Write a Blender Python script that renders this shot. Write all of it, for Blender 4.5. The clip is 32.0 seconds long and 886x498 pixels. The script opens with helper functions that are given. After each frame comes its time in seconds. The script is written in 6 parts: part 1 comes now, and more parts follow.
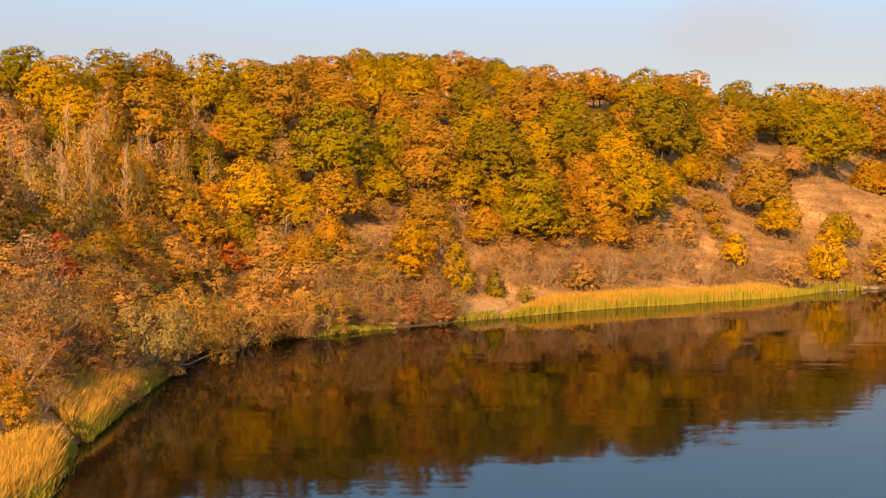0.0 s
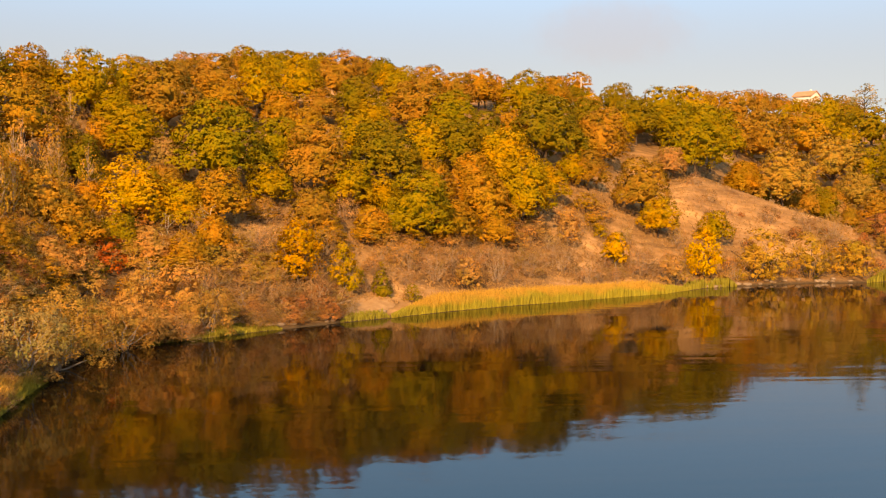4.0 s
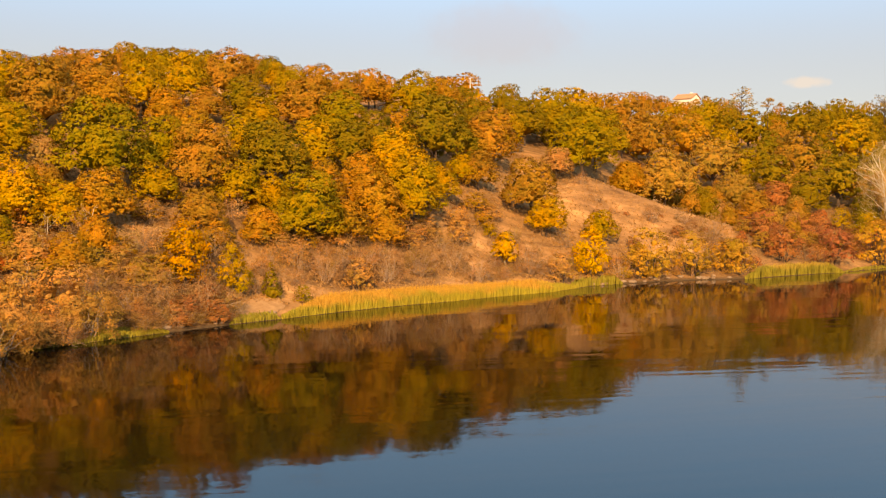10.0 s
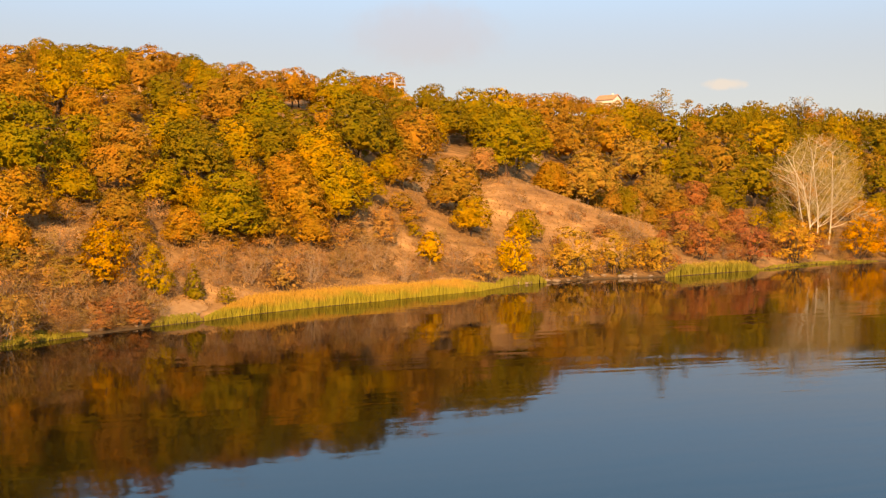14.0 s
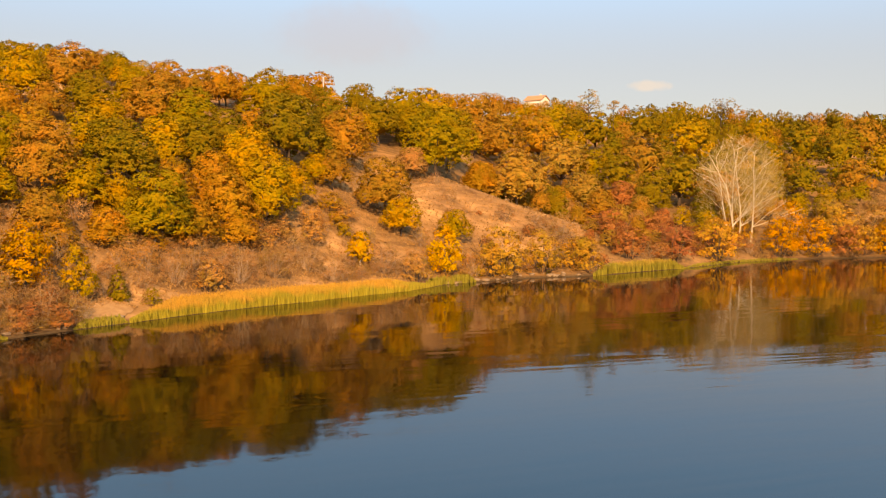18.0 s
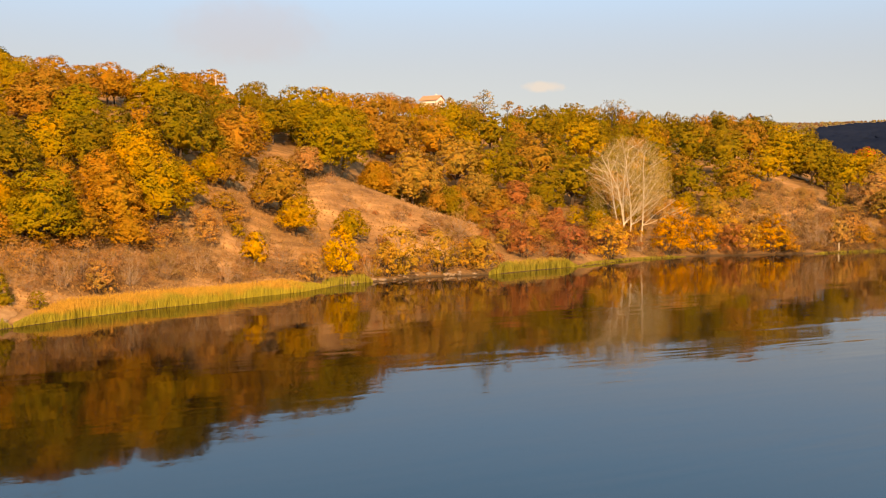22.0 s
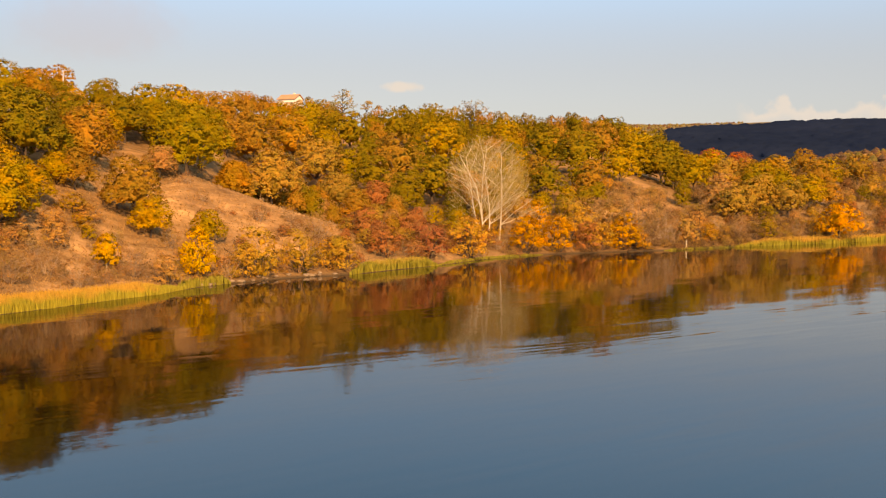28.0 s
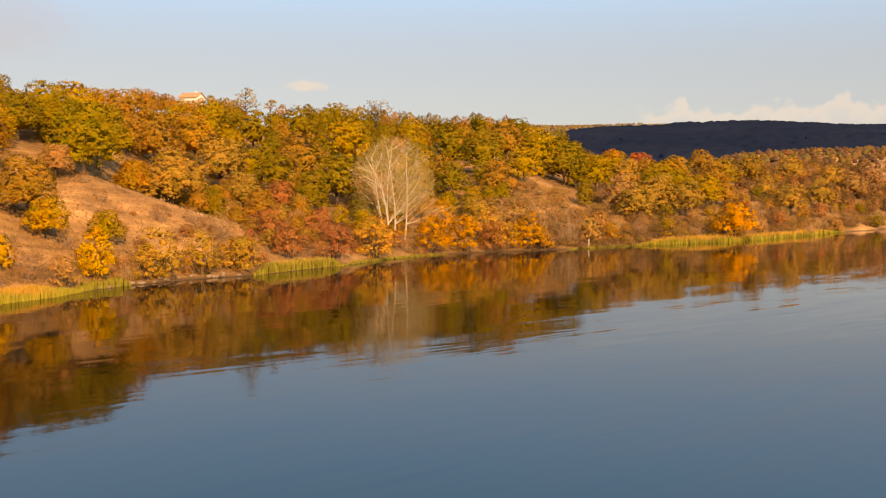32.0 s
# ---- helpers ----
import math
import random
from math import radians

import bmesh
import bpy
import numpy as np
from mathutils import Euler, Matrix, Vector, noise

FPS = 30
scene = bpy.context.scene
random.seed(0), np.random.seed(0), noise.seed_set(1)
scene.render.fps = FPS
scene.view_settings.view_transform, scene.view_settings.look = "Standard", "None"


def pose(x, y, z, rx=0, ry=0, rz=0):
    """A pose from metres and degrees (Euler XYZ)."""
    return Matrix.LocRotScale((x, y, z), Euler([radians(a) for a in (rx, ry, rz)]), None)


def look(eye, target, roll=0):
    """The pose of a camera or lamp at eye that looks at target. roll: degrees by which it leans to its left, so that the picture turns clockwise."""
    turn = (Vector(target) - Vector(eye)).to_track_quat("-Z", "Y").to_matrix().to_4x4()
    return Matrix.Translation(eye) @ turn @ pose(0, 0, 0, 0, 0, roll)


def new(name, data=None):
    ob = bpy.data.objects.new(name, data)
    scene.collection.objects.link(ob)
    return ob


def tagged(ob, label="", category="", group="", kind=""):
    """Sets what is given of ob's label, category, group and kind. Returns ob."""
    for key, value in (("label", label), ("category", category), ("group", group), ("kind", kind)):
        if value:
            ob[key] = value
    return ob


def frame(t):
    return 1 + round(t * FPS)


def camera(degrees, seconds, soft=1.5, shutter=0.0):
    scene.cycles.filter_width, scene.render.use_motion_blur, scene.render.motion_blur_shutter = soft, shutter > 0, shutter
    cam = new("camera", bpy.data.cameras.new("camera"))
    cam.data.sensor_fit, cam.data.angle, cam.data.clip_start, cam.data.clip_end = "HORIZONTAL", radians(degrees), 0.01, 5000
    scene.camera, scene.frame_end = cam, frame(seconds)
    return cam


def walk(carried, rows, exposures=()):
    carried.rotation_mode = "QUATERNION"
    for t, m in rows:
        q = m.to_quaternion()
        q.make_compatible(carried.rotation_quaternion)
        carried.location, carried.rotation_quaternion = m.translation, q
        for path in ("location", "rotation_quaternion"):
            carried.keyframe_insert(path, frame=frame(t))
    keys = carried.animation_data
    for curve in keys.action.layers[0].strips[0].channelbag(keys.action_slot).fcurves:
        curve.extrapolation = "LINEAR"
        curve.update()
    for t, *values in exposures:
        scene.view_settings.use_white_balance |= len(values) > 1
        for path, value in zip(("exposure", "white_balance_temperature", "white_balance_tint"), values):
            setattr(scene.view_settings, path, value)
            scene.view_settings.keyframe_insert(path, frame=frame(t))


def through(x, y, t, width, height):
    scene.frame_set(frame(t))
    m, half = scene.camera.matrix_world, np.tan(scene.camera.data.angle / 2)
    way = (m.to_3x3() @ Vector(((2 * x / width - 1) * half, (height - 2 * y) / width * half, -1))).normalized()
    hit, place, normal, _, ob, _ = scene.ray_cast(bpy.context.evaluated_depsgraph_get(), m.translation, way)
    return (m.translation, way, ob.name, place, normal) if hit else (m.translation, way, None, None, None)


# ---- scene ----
EXPOSURE = 0.74
# ---- the camera: it stands on the bank and turns to the right ----
cam = camera(46.0, 32.0, soft=1.22)
ROWS = [
    (0, 0.000, -3.226, 0.148),
    (0.5, 0.990, -3.227, 0.160),
    (1, 1.882, -3.225, 0.171),
    (1.5, 2.753, -3.226, 0.179),
    (2, 3.552, -3.226, 0.186),
    (2.5, 4.273, -3.227, 0.192),
    (3, 4.988, -3.229, 0.193),
    (3.5, 5.590, -3.232, 0.190),
    (4, 6.213, -3.235, 0.186),
    (4.5, 6.828, -3.235, 0.182),
    (6.5, 8.923, -3.231, 0.181),
    (7, 9.371, -3.227, 0.179),
    (7.5, 9.998, -3.224, 0.172),
    (8, 10.387, -3.226, 0.162),
    (8.5, 10.819, -3.230, 0.152),
    (9, 11.198, -3.230, 0.145),
    (9.5, 11.649, -3.226, 0.144),
    (10, 12.205, -3.225, 0.145),
    (10.5, 12.883, -3.223, 0.143),
    (11, 13.420, -3.223, 0.139),
    (11.5, 13.782, -3.227, 0.139),
    (12, 14.163, -3.227, 0.145),
    (12.5, 14.566, -3.224, 0.152),
    (13, 15.064, -3.222, 0.151),
    (13.5, 15.738, -3.221, 0.141),
    (14, 16.317, -3.223, 0.128),
    (14.5, 16.715, -3.223, 0.120),
    (16.5, 18.775, -3.226, 0.115),
    (17, 19.281, -3.226, 0.112),
    (17.5, 19.725, -3.226, 0.111),
    (18, 20.177, -3.224, 0.113),
    (18.5, 20.578, -3.224, 0.115),
    (19, 21.239, -3.225, 0.116),
    (19.5, 21.929, -3.229, 0.117),
    (20, 22.861, -3.229, 0.118),
    (20.1, 22.783, -3.222, 0.118),
    (20.5, 23.651, -3.223, 0.115),
    (21, 24.477, -3.233, 0.110),
    (21.5, 25.098, -3.236, 0.098),
    (22, 25.869, -3.234, 0.084),
    (22.5, 26.475, -3.229, 0.070),
    (23, 27.252, -3.228, 0.055),
    (23.5, 27.883, -3.232, 0.040),
    (24, 28.612, -3.232, 0.027),
    (24.5, 29.225, -3.232, 0.017),
    (25, 29.823, -3.233, 0.012),
    (25.5, 30.425, -3.234, 0.010),
    (27.5, 32.910, -3.237, 0.007),
    (28, 33.524, -3.241, 0.005),
    (28.5, 34.086, -3.241, 0.003),
    (29, 34.797, -3.244, -0.001),
    (29.5, 35.368, -3.247, -0.006),
    (30, 35.959, -3.246, -0.008),
    (30.5, 36.488, -3.248, -0.006),
    (31, 37.133, -3.251, -0.003),
    (31.5, 37.900, -3.251, -0.001),
    (32, 38.704, -3.250, 0.000),
]
walk(cam, [(t, pose(0, 0, 12.0, 0, 0, -a) @ pose(0, 0, 0, 90 + p) @ pose(0, 0, 0, 0, 0, r)) for t, a, p, r in ROWS], exposures=((0, EXPOSURE, 8700, 25), (12, EXPOSURE, 8700, 25), (32, EXPOSURE - 0.10, 8700, 25)))


# ---- light: low warm sun behind and to the left, clear pale sky ----
SUN_AZ, SUN_EL = -164.0, 27.0
CLOUD_LIGHT, HAZE_GREY, HIGH_VEIL, MIRROR_BLUE = (6.4, 6.9, 6.8), (5.0, 5.2, 5.8), (4.8, 6.3, 7.9), (3.9, 13.6, 25.2)
world = bpy.data.worlds.new("world")
scene.world = world
world.use_nodes = True
wn, wl = world.node_tree.nodes, world.node_tree.links
sky = wn.new("ShaderNodeTexSky")
sky.sky_type, sky.sun_disc = "NISHITA", False
sky.sun_elevation, sky.sun_rotation = radians(SUN_EL), radians(SUN_AZ)
sky.air_density, sky.dust_density, sky.ozone_density = 1.0, 1.0, 2.4


def sky_math(op, a, b=0.0, c=0.0):
    """One sum in the sky's nodes."""
    n = wn.new("ShaderNodeMath")
    n.operation = op
    for sock, v in zip(n.inputs, (a, b, c)):
        if isinstance(v, float):
            sock.default_value = v
        else:
            wl.new(v, sock)
    return n.outputs[0]


def sky_step(v, lo, hi):
    n = wn.new("ShaderNodeMapRange")
    n.interpolation_type = "SMOOTHSTEP"
    n.inputs[1].default_value, n.inputs[2].default_value = lo, hi
    wl.new(v, n.inputs[0])
    return n.outputs[0]


def sky_mix(fac, a, b):
    n = wn.new("ShaderNodeMix")
    n.data_type = "RGBA"
    wl.new(fac, n.inputs[0])
    wl.new(a, n.inputs[6])
    n.inputs[7].default_value = (*b, 1)
    return n.outputs[2]


# fair-weather clouds: a low bank over the far ridge, one small cloud, a faint smoke smudge
way = wn.new("ShaderNodeSeparateXYZ")
wl.new(wn.new("ShaderNodeTexCoord").outputs["Generated"], way.inputs[0])
bearing, rise = sky_math("ARCTAN2", way.outputs[0], way.outputs[1]), way.outputs[2]
grid = wn.new("ShaderNodeCombineXYZ")
wl.new(bearing, grid.inputs[0])
wl.new(rise, grid.inputs[1])
puffs, wisps = wn.new("ShaderNodeTexNoise"), wn.new("ShaderNodeTexNoise")
for tex, size, detail in ((puffs, 34.0, 2.0), (wisps, 75.0, 4.0)):
    wl.new(grid.outputs[0], tex.inputs["Vector"])
    tex.inputs["Scale"].default_value, tex.inputs["Detail"].default_value = size, detail
rough = sky_math("MULTIPLY_ADD", wisps.outputs["Fac"], 0.026, -0.013)
crest = sky_math("ADD", sky_math("MULTIPLY_ADD", puffs.outputs["Fac"], 0.050, 0.056), rough)
under = sky_math("SUBTRACT", crest, rise)
bank = sky_math("MULTIPLY", sky_step(under, 0.0, 0.009), sky_step(bearing, 0.855, 0.875))
bank = sky_math("MULTIPLY", bank, sky_math("MULTIPLY_ADD", sky_step(under, 0.006, 0.028), -0.55, 1.0))
dx, dy = sky_math("MULTIPLY_ADD", bearing, 45.0, -24.6), sky_math("MULTIPLY_ADD", rise, 150.0, -14.6)
small = sky_math("SUBTRACT", 1.0, sky_math("ADD", sky_math("MULTIPLY", dx, dx), sky_math("MULTIPLY", dy, dy)))
small = sky_step(sky_math("MULTIPLY_ADD", rough, 60.0, small), 0.0, 0.9)
sx, sy = sky_math("MULTIPLY_ADD", bearing, 11.0, -2.95), sky_math("MULTIPLY_ADD", rise, 26.0, -3.8)
smudge = sky_math("SUBTRACT", 1.0, sky_math("ADD", sky_math("MULTIPLY", sx, sx), sky_math("MULTIPLY", sy, sy)))
smudge = sky_math("MULTIPLY", sky_step(sky_math("MULTIPLY_ADD", rough, 25.0, smudge), 0.0, 1.0), 0.35)
veil = sky_math("MULTIPLY_ADD", sky_step(rise, 0.35, 0.90), 0.25, 0.5)
air = sky_mix(veil, sky.outputs[0], HIGH_VEIL)
# blue band, mostly above the view, added for the lake to mirror
deep = sky_math("SUBTRACT", sky_step(rise, 0.10, 0.36), sky_step(rise, 0.34, 0.62))
air = sky_mix(sky_math("MULTIPLY", deep, 0.72), air, MIRROR_BLUE)
air = sky_mix(smudge, air, HAZE_GREY)
air = sky_mix(sky_math("MULTIPLY", small, 0.9), air, CLOUD_LIGHT)
air = sky_mix(sky_math("MULTIPLY", bank, 0.85), air, CLOUD_LIGHT)
wl.new(air, wn["Background"].inputs[0])
wn["Background"].inputs[1].default_value = 0.069
sun = new("sun", bpy.data.lights.new("sun", "SUN"))
sun.data.energy, sun.data.angle, sun.data.color = 5.0, radians(0.6), (1.0, 0.715, 0.37)
sun_from = Vector((math.sin(radians(SUN_AZ)) * math.cos(radians(SUN_EL)), math.cos(radians(SUN_AZ)) * math.cos(radians(SUN_EL)), math.sin(radians(SUN_EL))))
sun.matrix_world = look(sun_from * 300, (0, 0, 0))



# ---- materials ----
def material(name, rough=0.8, spec=0.2):
    m = bpy.data.materials.new(name)
    m.use_nodes = True
    bsdf = m.node_tree.nodes["Principled BSDF"]
    bsdf.inputs["Roughness"].default_value = rough
    bsdf.inputs["Specular IOR Level"].default_value = spec
    return m, m.node_tree.nodes, m.node_tree.links, bsdf


def noise_at(n, l, coord, scale, detail=4.0, rough=0.6):
    t = n.new("ShaderNodeTexNoise")
    t.inputs["Scale"].default_value, t.inputs["Detail"].default_value, t.inputs["Roughness"].default_value = scale, detail, rough
    if coord is not None:
        l.new(coord, t.inputs["Vector"])
    return t.outputs["Fac"]


def ramp(n, l, fac, *stops):
    r = n.new("ShaderNodeValToRGB")
    while len(r.color_ramp.elements) < len(stops):
        r.color_ramp.elements.new(0.5)
    for e, (p, c) in zip(r.color_ramp.elements, stops):
        e.position, e.color = p, (*c, 1)
    l.new(fac, r.inputs[0])
    return r.outputs[0]


def mix(n, l, fac, a, b, mode="MIX"):
    m = n.new("ShaderNodeMix")
    m.data_type, m.blend_type = "RGBA", mode
    for sock, v in ((m.inputs[0], fac), (m.inputs[6], a), (m.inputs[7], b)):
        if isinstance(v, bpy.types.NodeSocket):
            l.new(v, sock)
        else:
            sock.default_value = v if isinstance(v, float) else (*v, 1)
    return m.outputs[2]


def bump(n, l, bsdf, height, strength, distance):
    b = n.new("ShaderNodeBump")
    b.inputs["Strength"].default_value, b.inputs["Distance"].default_value = strength, distance
    l.new(height, b.inputs["Height"])
    l.new(b.outputs[0], bsdf.inputs["Normal"])


def leaf_material(name, through=0.24, colour=None):
    """Foliage: the tree's own colour, uneven from clump to clump and leaf to leaf."""
    m, n, l, bsdf = material(name, 0.85, 0.04)
    info, geo, tc = n.new("ShaderNodeObjectInfo"), n.new("ShaderNodeNewGeometry"), n.new("ShaderNodeTexCoord")
    clump = noise_at(n, l, geo.outputs["Position"], 0.55, 2.0)
    leaf = ramp(n, l, geo.outputs["Random Per Island"], (0.0, (0.88, 0.87, 0.84)), (0.5, (1.0, 1.0, 1.0)), (1.0, (1.08, 1.07, 1.05)))
    side = ramp(n, l, clump, (0.36, (0.80, 0.90, 0.7)), (0.5, (1.0, 1.0, 1.0)), (0.66, (1.16, 1.0, 0.9)))
    tree = ramp(n, l, info.outputs["Random"], (0.0, (0.85, 0.9, 0.9)), (1.0, (1.12, 1.06, 1.0)))
    col = mix(n, l, 1.0, info.outputs["Color"] if colour is None else colour, leaf, "MULTIPLY")
    col = mix(n, l, 1.0, col, side, "MULTIPLY")
    col = mix(n, l, 1.0, col, tree, "MULTIPLY")
    grain = noise_at(n, l, geo.outputs["Position"], 3.2, 3.0, 0.7)
    col = mix(n, l, 1.0, col, ramp(n, l, grain, (0.34, (0.72, 0.75, 0.7)), (0.5, (1.0, 1.0, 1.0)), (0.66, (1.18, 1.14, 1.1))), "MULTIPLY")
    l.new(col, bsdf.inputs["Base Color"])
    tr, ms = n.new("ShaderNodeBsdfTranslucent"), n.new("ShaderNodeMixShader")
    l.new(col, tr.inputs["Color"])
    ms.inputs[0].default_value = through
    l.new(bsdf.outputs[0], ms.inputs[1])
    l.new(tr.outputs[0], ms.inputs[2])
    l.new(ms.outputs[0], n["Material Output"].inputs["Surface"])
    return m


def bark_material(name, dark, light, scale=6.0):
    m, n, l, bsdf = material(name, 0.9, 0.1)
    tc = n.new("ShaderNodeTexCoord")
    f = noise_at(n, l, tc.outputs["Object"], scale, 5.0)
    l.new(ramp(n, l, f, (0.3, dark), (0.7, light)), bsdf.inputs["Base Color"])
    bump(n, l, bsdf, f, 0.5, 0.03)
    return m


LEAF = leaf_material("leaves")
TWIG_LEAF = leaf_material("dry_leaves", 0.24)
BARK = bark_material("bark", (0.05, 0.035, 0.025), (0.14, 0.10, 0.07))
PALE_BARK = bark_material("pale_bark", (0.38, 0.31, 0.21), (0.66, 0.56, 0.41), 1.5)
WILLOW_BARK = bark_material("willow_bark", (0.16, 0.115, 0.08), (0.42, 0.33, 0.24), 2.0)
TWIGS = bark_material("grey_twigs", (0.26, 0.175, 0.105), (0.44, 0.31, 0.20), 0.8)
WHITE_TWIGS = bark_material("pale_twigs", (0.36, 0.27, 0.14), (0.52, 0.40, 0.225), 0.8)


def ground_material():
    """Dry autumn grass, bare earth and leaf litter."""
    m, n, l, bsdf = material("dry_grass_ground", 0.95, 0.05)
    pos = n.new("ShaderNodeNewGeometry").outputs["Position"]
    big, mid, fine = noise_at(n, l, pos, 0.05, 3.0), noise_at(n, l, pos, 0.35, 5.0, 0.7), noise_at(n, l, pos, 3.0, 5.0, 0.75)
    grass = ramp(n, l, mid, (0.28, (0.19, 0.099, 0.042)), (0.42, (0.355, 0.198, 0.080)), (0.60, (0.475, 0.272, 0.114)), (0.8, (0.56, 0.345, 0.158)))
    litter = ramp(n, l, mid, (0.3, (0.10, 0.055, 0.03)), (0.7, (0.26, 0.13, 0.055)))
    col = mix(n, l, ramp(n, l, big, (0.46, (0, 0, 0)), (0.62, (0.7, 0.7, 0.7))), grass, litter)
    col = mix(n, l, 0.5, col, ramp(n, l, fine, (0.3, (0.72, 0.68, 0.64)), (0.7, (1.14, 1.12, 1.08))), "MULTIPLY")
    far = n.new("ShaderNodeVectorMath")
    far.operation = "LENGTH"
    l.new(pos, far.inputs[0])
    under = n.new("ShaderNodeAttribute")
    under.attribute_name = "litter"
    floor = ramp(n, l, fine, (0.3, (0.13, 0.075, 0.036)), (0.7, (0.31, 0.175, 0.070)))
    col = mix(n, l, under.outputs["Fac"], col, floor)
    trail = n.new("ShaderNodeMapping")
    trail.inputs["Rotation"].default_value, trail.inputs["Scale"].default_value = (0, 0, radians(23)), (0.10, 0.55, 0.55)
    l.new(pos, trail.inputs["Vector"])
    col = mix(n, l, 0.8, col, ramp(n, l, noise_at(n, l, trail.outputs[0], 1.0, 3.0, 0.55), (0.36, (0.76, 0.73, 0.70)), (0.5, (1.08, 1.07, 1.05)), (0.62, (1.34, 1.31, 1.26))), "MULTIPLY")
    height = n.new("ShaderNodeSeparateXYZ")
    l.new(pos, height.inputs[0])
    wet = n.new("ShaderNodeMapRange")
    wet.inputs[1].default_value, wet.inputs[2].default_value, wet.inputs[3].default_value, wet.inputs[4].default_value = 0.05, 0.35, 1.0, 0.0
    l.new(height.outputs[2], wet.inputs[0])
    col = mix(n, l, wet.outputs[0], col, ramp(n, l, fine, (0.3, (0.06, 0.040, 0.022)), (0.7, (0.14, 0.095, 0.05))))
    reach = n.new("ShaderNodeMapRange")
    reach.inputs[1].default_value, reach.inputs[2].default_value = 480.0, 900.0
    l.new(far.outputs["Value"], reach.inputs[0])
    pasture = ramp(n, l, noise_at(n, l, pos, 0.012, 5.0, 0.65), (0.35, (0.10, 0.075, 0.03)), (0.5, (0.20, 0.14, 0.055)), (0.65, (0.26, 0.17, 0.075)))
    col = mix(n, l, reach.outputs[0], col, pasture)
    l.new(col, bsdf.inputs["Base Color"])
    bump(n, l, bsdf, fine, 0.6, 0.08)
    return m


def water_material():
    """Still brown lake water: a clear mirror, low swell, ruffled in long wind lanes."""
    m, n, l, bsdf = material("lake_water", 0.045, 0.5)
    pos = n.new("ShaderNodeNewGeometry").outputs["Position"]

    def along(turn, squeeze):
        mp = n.new("ShaderNodeMapping")
        mp.inputs["Rotation"].default_value = (0, 0, radians(turn))
        mp.inputs["Scale"].default_value = (squeeze, 1.0, 1.0)
        l.new(pos, mp.inputs["Vector"])
        return mp.outputs[0]

    murk = noise_at(n, l, pos, 0.03, 3.0)
    lanes = ramp(n, l, noise_at(n, l, along(35, 0.22), 0.11, 2.0), (0.40, (0.15, 0.15, 0.15)), (0.68, (1.5, 1.5, 1.5)))

    def slope(coord, scale, detail, steep, share=None):
        """Tilt of the surface by one family of waves."""
        t, v = n.new("ShaderNodeTexNoise"), n.new("ShaderNodeVectorMath")
        t.inputs["Scale"].default_value, t.inputs["Detail"].default_value = scale, detail
        l.new(coord, t.inputs["Vector"])
        v.operation = "MULTIPLY_ADD"
        l.new(t.outputs["Color"], v.inputs[0])
        v.inputs[1].default_value, v.inputs[2].default_value = (steep, steep, 0), (-0.5 * steep, -0.5 * steep, 0)
        if share is None:
            return v.outputs[0]
        w = n.new("ShaderNodeVectorMath")
        w.operation = "MULTIPLY"
        l.new(v.outputs[0], w.inputs[0])
        l.new(share, w.inputs[1])
        return w.outputs[0]

    tilt = None
    for wave in (slope(along(-20, 0.35), 0.22, 1.0, SWELL), slope(along(-24, 0.11), 1.3, 2.0, RIPPLE, lanes), slope(along(-24, 0.5), 7.0, 0.0, 0.012), slope(along(35, 0.15), 0.16, 2.0, 0.016)):
        v = n.new("ShaderNodeVectorMath")
        v.operation = "ADD"
        l.new(wave, v.inputs[0])
        if tilt is None:
            v.inputs[1].default_value = (0, 0, 1)
        else:
            l.new(tilt, v.inputs[1])
        tilt = v.outputs[0]
    v = n.new("ShaderNodeVectorMath")
    v.operation = "NORMALIZE"
    l.new(tilt, v.inputs[0])
    # the murky body below, the mirror above: grazing views gloss most
    body, mirror, both = n.new("ShaderNodeBsdfDiffuse"), n.new("ShaderNodeBsdfGlossy"), n.new("ShaderNodeMixShader")
    l.new(ramp(n, l, murk, (0.3, (0.003, 0.002, 0.001)), (0.7, (0.005, 0.004, 0.002))), body.inputs["Color"])
    mirror.inputs["Color"].default_value, mirror.inputs["Roughness"].default_value = (1, 1, 1, 1), 0.045
    fresnel, steep, most = n.new("ShaderNodeFresnel"), n.new("ShaderNodeMath"), n.new("ShaderNodeMath")
    fresnel.inputs["IOR"].default_value = 1.208
    steep.operation, most.operation, most.use_clamp = "POWER", "MULTIPLY", True
    steep.inputs[1].default_value, most.inputs[1].default_value = 1.1, 1.15
    l.new(fresnel.outputs[0], steep.inputs[0])
    l.new(steep.outputs[0], most.inputs[0])
    for node in (body, mirror, fresnel):
        l.new(v.outputs[0], node.inputs["Normal"])
    l.new(most.outputs[0], both.inputs[0])
    l.new(body.outputs[0], both.inputs[1])
    l.new(mirror.outputs[0], both.inputs[2])
    l.new(both.outputs[0], n["Material Output"].inputs["Surface"])
    n.remove(bsdf)
    return m


